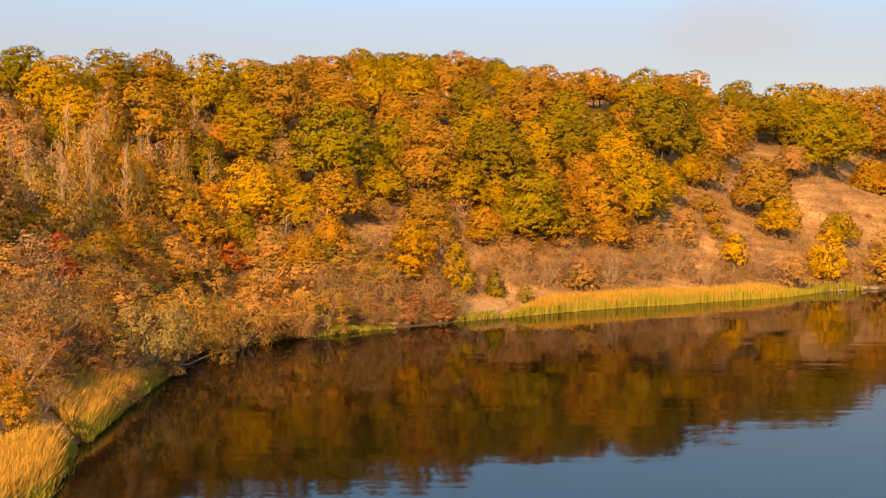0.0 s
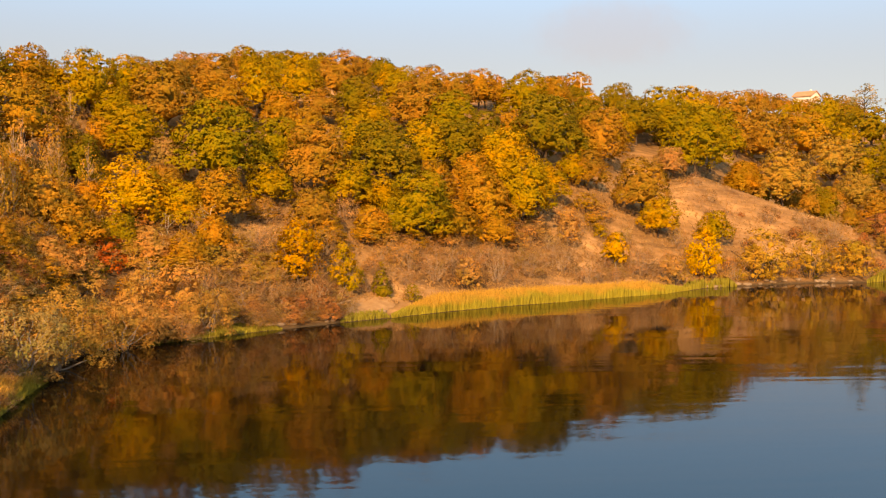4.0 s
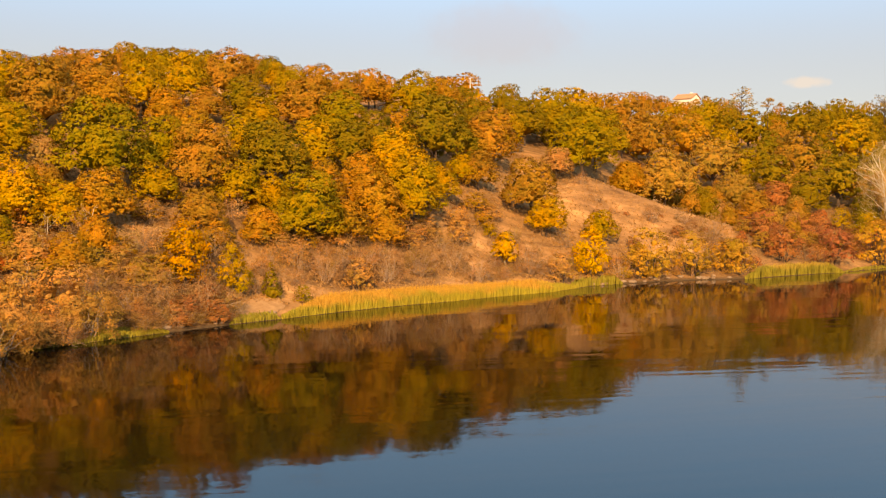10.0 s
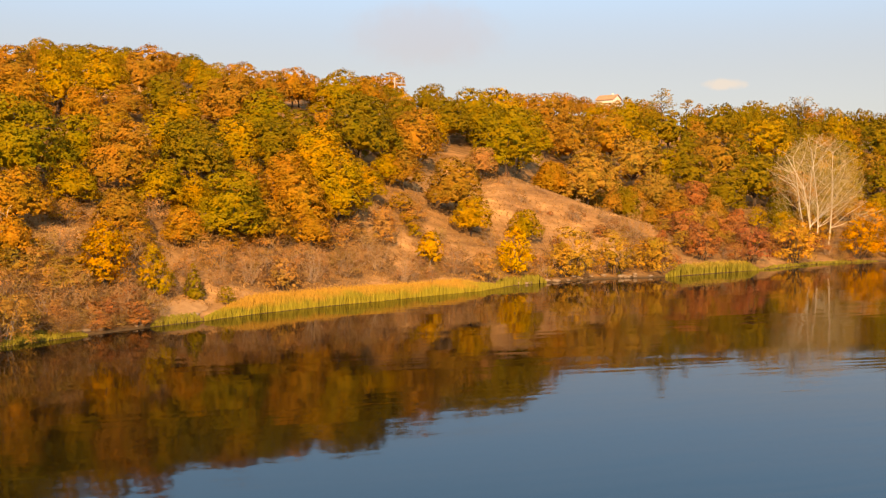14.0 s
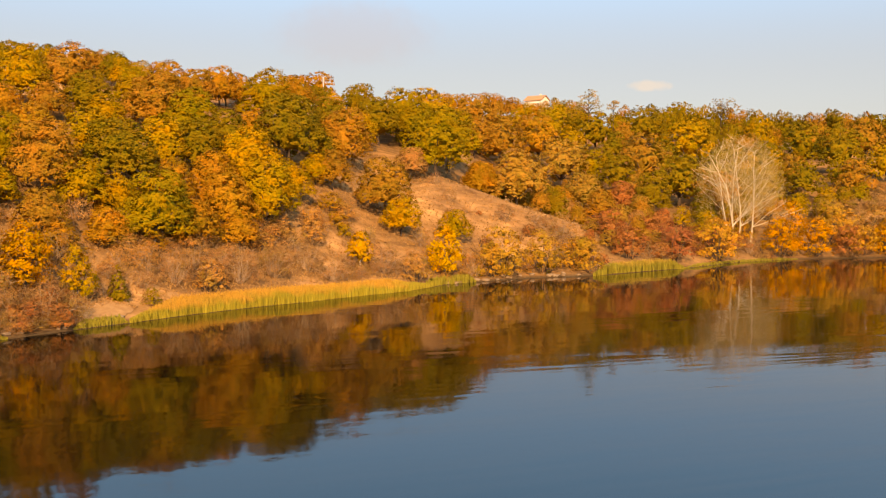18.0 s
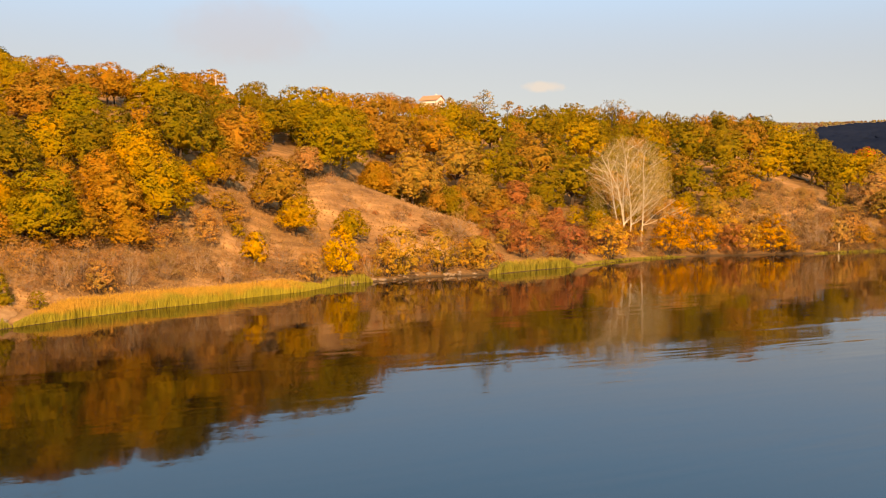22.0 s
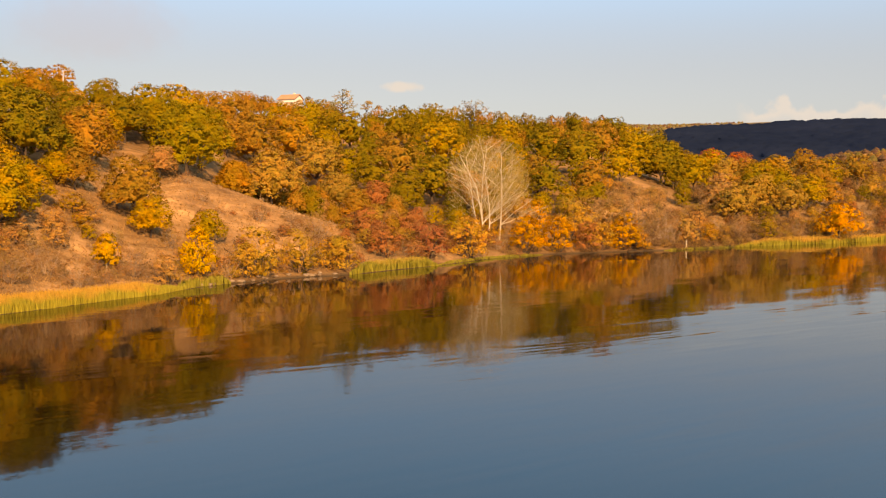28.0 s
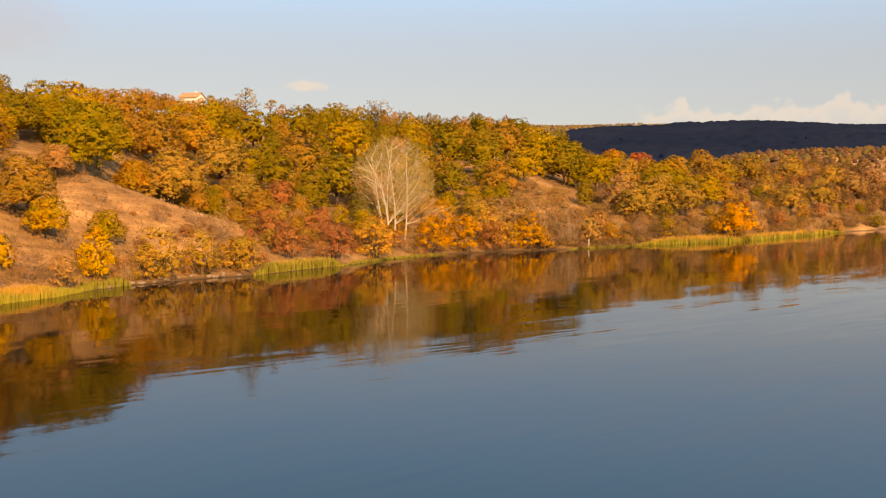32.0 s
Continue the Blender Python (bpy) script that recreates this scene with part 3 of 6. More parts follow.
def cone_lobes(rng):
    return [((0.1 * math.cos(i * 2.4) * (1 - z), 0.1 * math.sin(i * 2.4) * (1 - z), z), 0.40 * (1.05 - z) + 0.04, 0.6) for i, z in enumerate((0.15, 0.28, 0.4, 0.52, 0.64, 0.76, 0.88, 0.95))]


def twig_fan(rng, count, thick=0.006):
    """Bare stems that fan out from the foot, each forking twice."""
    segs = []
    for _ in range(count):
        t, lean = rng.uniform(0, 6.28), abs(rng.normal(0, 0.55))
        d = Vector((math.sin(lean) * math.cos(t), math.sin(lean) * math.sin(t), math.cos(lean)))
        p, r, length = Vector((0.06 * math.cos(t), 0.06 * math.sin(t), -0.03)), thick, rng.uniform(0.28, 0.42)
        for level in range(3):
            q = p + d * length
            segs.append((p, q, r, r * 0.6))
            side = q - d * length * 0.4
            e = (d + Vector(rng.normal(0, 0.5, 3))).normalized()
            segs.append((side, side + e * length * 0.7, r * 0.6, r * 0.25))
            p, r, length = q, r * 0.6, length * 0.75
            d = (d + Vector(rng.normal(0, 0.28, 3))).normalized()
    return segs


PROTOS = {}


def proto(kind, lobes_of, shapes, count, size, trunk, **leafing):
    for k in range(shapes):
        rng = np.random.default_rng(100 + 17 * k + sum(map(ord, kind)))
        verts, faces, soft = crown_cards(rng, lobes_of(rng), count, size, **leafing)
        crown = mesh_of(kind + "_crown", verts, faces, LEAF, normals=soft)
        tv, tf = sticks(trunk(rng), 3 if kind == "bush" else 5)
        PROTOS.setdefault(kind, []).append((crown, mesh_of(kind + "_trunk", tv, tf, PALE_BARK if kind == "small" else BARK), soft))


proto("oak", oak_lobes, 8, 6400, 0.0195, lambda g: trunk_sticks(g, 0.024, 0.24, 0.8, 0.36), tuft=0.048, per=8, core=0.75)
proto("far_oak", oak_lobes, 6, 2500, 0.0255, lambda g: trunk_sticks(g, 0.024, 0.24, 0.8, 0.36, 4), tuft=0.055, per=7, core=0.66)
proto("bush", bush_lobes, 6, 2300, 0.0245, lambda g: twig_fan(g, 10, thick=0.012), tuft=0.08, per=12, flat_tuft=0.75, core=0.35)
proto("slim", slim_lobes, 5, 2600, 0.029, lambda g: trunk_sticks(g, 0.03, 0.2, 0.85, 0.25), tuft=0.09, flat_tuft=0.7, core=0.4)
proto("small", oak_lobes, 2, 2400, 0.028, lambda g: trunk_sticks(g, 0.03, 0.34, 0.8, 0.3))
proto("cone", cone_lobes, 1, 2600, 0.03, lambda g: trunk_sticks(g, 0.04, 0.15, 0.8, 0.1, 3))
for k in range(4):
    g = np.random.default_rng(900 + k)
    tv, tf = sticks(twig_fan(g, 24, thick=0.008))
    lv, lf, soft = crown_cards(g, bush_lobes(g), 1900, 0.0185, 0, 0.1, 10, 0.8)
    PROTOS.setdefault("scrub", []).append((mesh_of("scrub_leaves", lv, lf, TWIG_LEAF, normals=soft), mesh_of("scrub_twigs", tv, tf, TWIGS), soft))



def poplar_twigs(rng):
    """A straight thin stem with steep side twigs all the way up."""
    segs = [((0, 0, -0.03), (0.01, 0, 0.5), 0.016, 0.011), ((0.01, 0, 0.5), (0, 0.01, 1.0), 0.011, 0.003)]
    for k in range(46):
        z, t = rng.uniform(0.14, 0.92), rng.uniform(0, 6.28)
        reach, rise = rng.uniform(0.2, 0.46) * (1.1 - z), rng.uniform(0.1, 0.24)
        mid = (0.55 * reach * math.cos(t), 0.55 * reach * math.sin(t), z + 0.4 * rise)
        segs += [((0, 0, z), mid, 0.007, 0.005), (mid, (reach * math.cos(t), reach * math.sin(t), z + rise), 0.005, 0.002)]
    return segs


for k in range(4):
    g = np.random.default_rng(950 + k)
    tv, tf = sticks(poplar_twigs(g))
    lv, lf, soft = crown_cards(g, slim_lobes(g), 1100, 0.021, 0, 0.1, 8, 1.0)
    PROTOS.setdefault("poplar", []).append((mesh_of("poplar_leaves", lv, lf, TWIG_LEAF, normals=soft), mesh_of("poplar_twigs", tv, tf, TWIGS), soft))

KIND_NAMES = {"poplar": ("young_tree", "slender half-bare young tree with thin {} leaves", "half-bare young trees of the bank", "trunk", "crown"),
              "oak": ("tree", "broad-crowned autumn tree with {} leaves in the hillside wood", "trees of the hillside wood", "trunk", "crown"),
              "bush": ("bush", "rounded {} autumn bush near the lake shore", "bushes of the lake bank", "stem", "foliage"),
              "slim": ("slender_tree", "slender young tree with dense {} leaves above the reeds", "slender trees of the bank", "trunk", "crown"),
              "small": ("small_tree", "small round-headed tree with {} leaves and a pale trunk", "small trees of the bank", "trunk", "crown"),
              "cone": ("conical_bush", "dense conical {} evergreen bush beside the path to the water", "bushes of the lake bank", "trunk", "crown"),
              "scrub": ("scrub_bush", "twiggy {} half-bare scrub on the dry slope", "scrub on the dry slope", "twig", "foliage")}
planted = 0
FLOOR = []


def plant(kind, x, y, height, width, colour, sink=0.15):
    """One tree or bush of a kind, with its foot on the ground at x, y."""
    global planted
    planted += 1
    far = kind == "oak" and math.hypot(x, y) > 205
    shown = "scrub" if kind == "bush" and colour in (K, B, PB, N) else kind
    name, text, group, low, high = KIND_NAMES[shown]
    shapes = PROTOS["far_oak" if far else shown]
    crown, trunk, _ = shapes[planted * 7 % len(shapes)]
    FLOOR.append((x, y, width))
    root = new(name)
    root.empty_display_size = 0.3
    root.matrix_basis = pose(x, y, ground_z(x, y) - sink, 0, 0, planted * 137.5 % 360) @ Matrix.Diagonal((width, width, height, 1))
    tagged(root, text.format(WORDS[colour]), name.replace("_", " "), group)
    part(low, trunk, root)
    leaves = part(high, crown, root)
    leaves.color = (*colour, 1)
    return root



STAND = []


def stand(x, y, height, width, colour):
    STAND.append((x, y, height, width, colour))
    FLOOR.append((x, y, width))


def build_stand(name, text, category, kind):
    """All that waits in STAND as one mesh: leaves in their colours, trunks in bark."""
    colours = list(WORDS)
    verts, faces, slots, soft_all, k = [], [], [], [], 0
    for i, (x, y, height, width, colour) in enumerate(STAND):
        crown, trunk, soft = PROTOS[kind][i * 3 % len(PROTOS[kind])]
        m = pose(x, y, ground_z(x, y) - 0.15, 0, 0, i * 137.5 % 360) @ Matrix.Diagonal((width, width, height, 1))
        for me, slot in ((crown, 1 + colours.index(colour)), (trunk, 0)):
            co = np.empty(3 * len(me.vertices))
            me.vertices.foreach_get("co", co)
            co = co.reshape(-1, 3) @ np.array(m.to_3x3()).T + np.array(m.translation)
            ix = np.empty(len(me.loops), np.int32)
            me.loops.foreach_get("vertex_index", ix)
            verts.append(co)
            spin = np.array(m.to_quaternion().to_matrix())
            soft_all.append(soft @ spin.T if me is crown else np.zeros((len(co), 3)))
            sides = 3 if me is crown else 4
            faces += (ix.reshape(-1, sides) + k).tolist()
            slots.append(np.full(len(ix) // sides, slot, np.int32))
            k += len(co)
    verts, slots = np.concatenate(verts), np.concatenate(slots)
    me = bpy.data.meshes.new(name)
    me.from_pydata(verts, [], faces)
    me.materials.append(BARK)
    for colour in colours:
        me.materials.append(leaf_material("wood_leaves", 0.24, colour))
    me.polygons.foreach_set("material_index", slots)
    me.shade_smooth()
    me.update()
    me.normals_split_custom_set_from_vertices(np.concatenate(soft_all).tolist())
    STAND.clear()
    tagged(new(name, me), text, category, kind="stuff")


def scrub_belt(az0, az1, near, deep, count, low, high, colours, seed, joined=False):
    """Scrub bushes strewn over a stretch of the bank."""
    rng = np.random.default_rng(seed)
    for _ in range(count):
        a = rng.uniform(az0, az1)
        d = shore_distance(a) + rng.uniform(near, deep)
        h = rng.uniform(low, high)
        x, y, w, colour = d * math.sin(radians(a)), d * math.cos(radians(a)), h * rng.uniform(1.1, 1.7), colours[rng.integers(len(colours))]
        if joined:
            STAND.append((x, y, h, w, colour))
        else:
            plant("bush", x, y, h, w, colour, 0.1)



def leaf_litter():
    """Fallen leaves cover the ground under the trees."""
    co = np.empty(3 * len(land.data.vertices))
    land.data.vertices.foreach_get("co", co)
    co = co.reshape(-1, 3)[:, :2]
    cover = np.zeros(len(co))
    near = np.flatnonzero((np.hypot(co[:, 0], co[:, 1]) < 460) & (co[:, 1] > 20))
    at = co[near]
    got = np.zeros(len(near))
    for x, y, w in FLOOR:
        if w > 3.3:
            got = np.maximum(got, np.clip(1.7 - np.hypot(at[:, 0] - x, at[:, 1] - y) / (0.55 * w), 0, 1))
    bearing_of, inland = np.degrees(np.arctan2(at[:, 0], at[:, 1])), np.hypot(at[:, 0], at[:, 1])
    inland = inland - np.interp(bearing_of, SHORE_AZ, SHORE_D)
    brushy = 0.9 * np.clip((bearing_of - 45.0) / 1.5, 0, 1) * np.clip((inland - 1) / 4, 0, 1)
    brushy = np.maximum(brushy, 0.8 * np.clip((bearing_of - 28.8) / 0.8, 0, 1) * np.clip((40.5 - bearing_of) / 1.5, 0, 1) * np.clip((inland - 2) / 4, 0, 1))
    brushy = np.maximum(brushy, 0.8 * np.clip((-11 - bearing_of) / 3, 0, 1) * np.clip((inland - 4) / 6, 0, 1))
    cover[near] = np.maximum(got, brushy)
    land.data.attributes.new("litter", "FLOAT", "POINT").data.foreach_set("value", cover)


# ---- the wood: every tree placed and sized to fit the camera's view: x, y, height, width, foliage ----
plant("bush", -19.0, 45.4, 2.6, 2.7, A)
plant("bush", -20.8, 50.6, 3.6, 3.8, K)
plant("bush", -20.2, 53.3, 2.2, 2.3, M)
plant("bush", -22.0, 55.8, 3.3, 3.5, B)
plant("bush", -21.4, 57.6, 4.1, 4.3, K)
plant("bush", -23.9, 57.6, 3.1, 3.3, K)
plant("bush", -20.4, 59.1, 2.8, 2.9, M)
plant("bush", -20.6, 67.1, 3.5, 3.7, P)
plant("bush", -24.4, 67.8, 2.0, 2.1, D)
plant("bush", -22.1, 69.5, 3.6, 3.8, B)
plant("bush", -25.7, 69.1, 2.5, 2.6, D)
plant("bush", -23.1, 81.1, 3.0, 3.2, A)
plant("bush", -15.4, 84.9, 4.3, 4.5, P)
plant("bush", -9.3, 88.6, 3.0, 3.1, B)
plant("bush", -12.2, 88.3, 5.4, 5.7, P)
plant("bush", -20.5, 88.9, 4.6, 4.8, P)
plant("bush", -7.2, 91.5, 4.1, 4.3, K)
plant("bush", -4.2, 92.3, 3.6, 3.8, K)
plant("bush", -15.6, 91.5, 4.1, 4.3, P)
plant("bush", -10.4, 94.2, 3.7, 3.9, B)
plant("bush", -1.2, 95.1, 4.2, 4.4, K)
plant("bush", 0.3, 95.8, 3.1, 3.3, B)
plant("bush", -5.0, 97.3, 3.2, 3.4, B)
plant("bush", -19.9, 96.2, 3.5, 3.7, C)
plant("bush", -8.9, 99.7, 3.3, 3.5, P)
plant("bush", 8.2, 102.6, 1.9, 2.0, GO)
plant("bush", 14.6, 108.9, 3.7, 3.9, P)
plant("bush", 11.0, 109.3, 4.3, 4.5, K)
plant("bush", 8.1, 110.1, 3.7, 3.9, B)
plant("bush", 15.3, 112.1, 3.8, 4.0, K)
plant("bush", 18.1, 112.8, 4.4, 4.7, K)
plant("bush", 13.3, 113.6, 3.8, 4.0, B)
plant("bush", 22.3, 115.9, 3.9, 4.1, B)
plant("bush", 22.4, 115.9, 3.9, 4.1, K)
plant("bush", 29.9, 118.1, 4.1, 4.3, K)
plant("bush", 27.0, 119.8, 4.1, 4.3, K)
plant("bush", 41.4, 122.3, 3.9, 4.2, P)
plant("bush", 29.1, 126.0, 3.6, 3.8, P)
plant("bush", 37.7, 123.9, 4.3, 4.5, K)
plant("bush", 30.1, 130.0, 3.0, 3.1, P)
plant("bush", 34.6, 131.5, 2.1, 2.2, O)
plant("bush", 51.6, 128.3, 3.8, 4.0, B)
plant("bush", 54.3, 129.0, 4.9, 5.1, T)
plant("bush", 52.3, 130.9, 3.1, 3.3, K)
plant("bush", 56.1, 129.6, 6.9, 7.3, T)
plant("bush", 45.9, 134.2, 3.2, 3.3, B)
plant("bush", 60.9, 132.3, 2.9, 3.1, K)
plant("bush", 63.2, 132.0, 6.2, 6.5, T)
plant("bush", 68.7, 133.1, 4.7, 4.9, T)
plant("bush", 70.4, 132.3, 5.0, 5.3, T)
plant("bush", 69.7, 137.6, 3.4, 3.6, K)
plant("bush", 80.7, 138.1, 5.3, 5.6, M)
plant("bush", 64.2, 147.6, 3.0, 3.2, K)
plant("bush", 72.2, 143.8, 4.5, 4.7, B)
plant("bush", 56.5, 150.9, 2.1, 2.3, K)
plant("bush", 69.9, 149.0, 2.7, 2.9, K)
plant("bush", 80.8, 143.5, 5.5, 5.8, M)
plant("bush", 55.9, 155.5, 2.4, 2.5, K)
plant("bush", 90.3, 140.9, 6.5, 6.8, C2)
plant("bush", 91.4, 149.3, 4.9, 5.1, M)
plant("bush", 101.6, 145.2, 7.6, 8.0, T)
plant("bush", 105.1, 153.6, 6.2, 6.5, O)
plant("bush", 113.0, 152.5, 3.2, 3.3, K)
plant("bush", 118.6, 151.4, 7.4, 7.7, AY)
plant("bush", 115.1, 158.9, 5.4, 5.7, A)
plant("bush", 107.9, 165.7, 4.4, 4.6, Y)
plant("bush", 126.8, 152.2, 7.2, 7.6, AY)
plant("bush", 134.0, 151.6, 5.8, 6.1, M)
plant("bush", 126.6, 159.0, 7.6, 8.0, AY)
plant("bush", 136.7, 151.4, 5.6, 5.9, T)
plant("bush", 142.3, 150.6, 7.6, 8.0, AY)
plant("bush", 136.2, 156.7, 7.6, 8.0, T)
plant("bush", 145.3, 150.2, 5.0, 5.3, A)
plant("bush", 146.5, 152.0, 7.0, 7.4, K)
plant("bush", 143.7, 155.7, 7.6, 8.0, P)
plant("bush", 154.5, 150.9, 7.2, 7.6, K)
plant("bush", 140.0, 164.5, 7.2, 7.6, BO)
plant("bush", 158.5, 156.5, 7.6, 8.0, K)
plant("bush", 156.7, 161.1, 7.6, 8.0, PB)
plant("bush", 168.2, 152.4, 4.5, 4.8, A)
plant("bush", 177.4, 152.8, 4.8, 5.0, K)
plant("bush", 172.0, 159.3, 4.8, 5.0, P)
plant("bush", 175.5, 157.1, 4.8, 5.0, B)
plant("bush", 181.5, 156.0, 4.8, 5.0, K)
plant("bush", 186.8, 152.3, 4.8, 5.0, O)
plant("bush", 189.5, 154.2, 4.8, 5.0, B)
plant("bush", 197.8, 152.9, 4.8, 5.0, K)
plant("bush", 199.1, 162.4, 4.8, 5.0, G)
plant("bush", 197.8, 175.6, 4.8, 5.0, K)
plant("bush", 212.2, 159.0, 4.8, 5.0, A)
plant("bush", 226.4, 155.9, 4.8, 5.0, P)
plant("bush", 238.5, 157.4, 4.8, 5.0, M)
plant("bush", 247.5, 154.8, 4.8, 5.0, B)
plant("bush", 242.5, 165.3, 4.8, 5.0, K)
plant("bush", 267.6, 158.6, 4.8, 5.0, P)
plant("bush", 266.1, 168.3, 4.8, 5.0, A)
plant("bush", 259.9, 179.1, 4.8, 5.0, G)
plant("bush", 278.5, 170.5, 4.8, 5.0, M)
plant("bush", 286.0, 165.9, 4.8, 5.0, K)
plant("bush", 299.5, 164.4, 4.8, 5.0, G)
plant("bush", 316.8, 179.9, 4.8, 5.0, B)
plant("cone", 5.0, 102.3, 3.4, 2.2, G)
plant("oak", -28.6, 63.9, 4.8, 4.0, R)
plant("oak", -30.7, 67.7, 6.7, 5.4, B)
plant("oak", -28.7, 70.3, 3.2, 3.2, A)
plant("oak", -24.2, 73.9, 3.7, 3.7, R)
plant("oak", -27.7, 73.6, 3.8, 3.7, A)
plant("oak", -32.7, 73.1, 5.7, 4.7, K)
plant("oak", -25.0, 81.7, 4.1, 4.0, A)
plant("oak", -27.9, 81.2, 4.7, 4.6, BO)
plant("oak", -31.4, 80.3, 4.7, 4.7, BO)
plant("oak", -36.6, 81.7, 4.8, 4.1, M)
plant("oak", -22.3, 86.7, 4.3, 4.2, P)
plant("oak", -35.1, 86.1, 5.7, 5.7, B)
plant("oak", -29.9, 90.1, 7.1, 7.1, A)
plant("oak", -39.7, 86.8, 4.7, 4.1, B)
plant("oak", -27.4, 93.0, 6.0, 5.9, A)
plant("oak", -25.2, 94.1, 6.0, 5.9, T)
plant("oak", -22.9, 95.1, 6.0, 6.0, A)
plant("oak", -12.9, 97.6, 4.7, 4.7, A)
plant("oak", -16.1, 97.7, 4.7, 4.7, P)
plant("oak", -19.5, 98.8, 4.8, 4.8, GO)
plant("oak", -11.0, 101.8, 4.7, 3.9, A)
plant("oak", -28.4, 99.1, 5.0, 4.2, R)
plant("oak", -36.1, 97.8, 5.0, 4.9, O)
plant("oak", -31.3, 99.6, 5.0, 3.9, R)
plant("oak", -14.5, 105.2, 5.8, 5.7, Y)
plant("oak", -18.9, 104.7, 8.0, 7.9, Y)
plant("oak", -23.0, 103.9, 4.7, 3.8, A)
plant("oak", -11.3, 107.6, 6.6, 6.6, A)
plant("oak", -1.6, 110.5, 6.0, 5.3, R)
plant("oak", -16.7, 109.4, 5.1, 4.6, R)
plant("oak", 4.6, 112.8, 4.6, 4.6, A)
plant("oak", -30.2, 108.9, 9.3, 9.2, A)
plant("oak", -25.9, 110.6, 7.0, 6.9, G)
plant("oak", -6.5, 115.9, 5.5, 5.5, O)
plant("oak", 9.8, 115.9, 8.7, 8.7, GO)
plant("oak", 7.3, 116.2, 4.8, 4.7, O)
plant("oak", -38.4, 109.9, 6.4, 6.3, Y)
plant("oak", -11.9, 116.7, 11.2, 11.1, GO)
plant("oak", -17.5, 116.7, 5.7, 4.5, B)
plant("oak", 14.4, 117.9, 5.7, 5.6, A)
plant("oak", 2.3, 119.3, 6.5, 6.5, O)
plant("oak", 6.3, 119.5, 5.6, 4.7, O)
plant("oak", -1.6, 120.1, 9.0, 8.9, R)
plant("oak", -42.0, 113.2, 8.2, 8.2, O)
plant("oak", 19.2, 119.7, 5.0, 4.9, A)
plant("oak", -51.8, 111.1, 5.6, 5.6, G)
plant("oak", -21.9, 121.4, 7.6, 7.5, O)
plant("oak", 12.6, 123.6, 6.4, 5.2, A)
plant("oak", 18.3, 122.9, 7.6, 7.6, A)
plant("oak", -25.2, 121.7, 5.1, 5.0, A)
plant("oak", -6.3, 124.3, 7.6, 7.6, GO)
plant("oak", -47.0, 115.9, 7.7, 7.6, G)
plant("oak", 6.5, 125.4, 9.4, 9.4, G)
plant("oak", -40.8, 119.3, 5.6, 5.4, O)
plant("oak", -51.2, 115.5, 5.5, 5.4, G)
plant("oak", 23.6, 126.4, 8.8, 8.7, O)
plant("oak", 17.7, 128.0, 7.1, 7.0, A)
plant("oak", 3.2, 131.7, 7.2, 7.1, O)
plant("oak", -40.5, 125.5, 5.6, 4.4, A)
plant("oak", -3.2, 132.3, 7.2, 7.2, A)
plant("oak", -25.6, 130.2, 6.3, 6.3, O)
plant("oak", -20.2, 132.0, 10.0, 9.9, R)
plant("oak", -40.1, 127.5, 7.7, 7.6, G)
plant("oak", 11.9, 133.3, 7.3, 7.2, Y)
plant("oak", 22.5, 132.2, 9.1, 9.1, Y)
plant("oak", -29.0, 131.5, 9.2, 9.1, O)
plant("oak", -36.4, 130.9, 5.7, 4.5, A)
plant("oak", 16.5, 135.8, 7.5, 7.4, G)
plant("oak", 28.6, 133.8, 5.6, 5.6, Y)
plant("oak", -36.6, 132.2, 7.5, 7.4, A)
plant("oak", -13.6, 136.8, 7.5, 7.4, A)
plant("oak", -35.0, 133.0, 5.7, 5.7, O)
plant("oak", -34.4, 134.9, 5.7, 5.7, Y)
plant("oak", 28.2, 137.3, 4.6, 3.9, O)
plant("oak", 20.8, 139.0, 8.1, 7.0, G)
plant("oak", -6.4, 140.6, 5.8, 5.7, A)
plant("oak", -1.1, 142.4, 5.8, 5.8, R)
plant("oak", 43.7, 135.6, 5.8, 5.8, Y)
plant("oak", 5.8, 142.7, 5.8, 5.8, O)
plant("oak", -26.1, 140.8, 6.8, 6.8, O)
plant("oak", 16.6, 143.3, 8.9, 8.8, GO)
plant("oak", -9.7, 144.1, 7.9, 7.8, O)
plant("oak", -15.1, 144.4, 7.9, 7.9, R)
plant("oak", 42.9, 140.2, 9.0, 8.9, R)
plant("oak", 33.6, 142.9, 5.0, 5.0, O)
plant("oak", 12.3, 146.8, 9.0, 9.0, R)
plant("oak", 36.0, 143.2, 6.0, 6.0, R)
plant("oak", 52.4, 138.1, 5.0, 5.0, O)
plant("oak", 3.6, 147.7, 7.1, 7.0, G)
plant("oak", -4.4, 147.9, 8.1, 8.0, O)
plant("oak", 30.2, 145.2, 11.1, 11.0, G)
plant("oak", -25.3, 146.5, 5.5, 5.5, R)
plant("oak", -23.2, 147.5, 5.2, 4.5, O)
plant("oak", -21.4, 148.3, 5.4, 4.3, R)
plant("oak", -19.7, 149.2, 5.5, 4.8, R)
plant("oak", 26.2, 149.3, 6.2, 6.2, A)
plant("oak", 10.3, 152.5, 7.3, 7.2, O)
plant("oak", 1.3, 155.6, 8.5, 8.4, R)
plant("oak", -20.4, 155.2, 6.4, 6.4, R)
plant("oak", 34.1, 155.9, 9.6, 8.0, G)
plant("oak", 19.4, 160.5, 6.8, 6.8, R)
plant("oak", 15.2, 161.5, 6.9, 6.8, A)
plant("oak", 41.2, 157.5, 10.0, 9.9, R)
plant("oak", 11.6, 163.7, 5.8, 4.9, O)
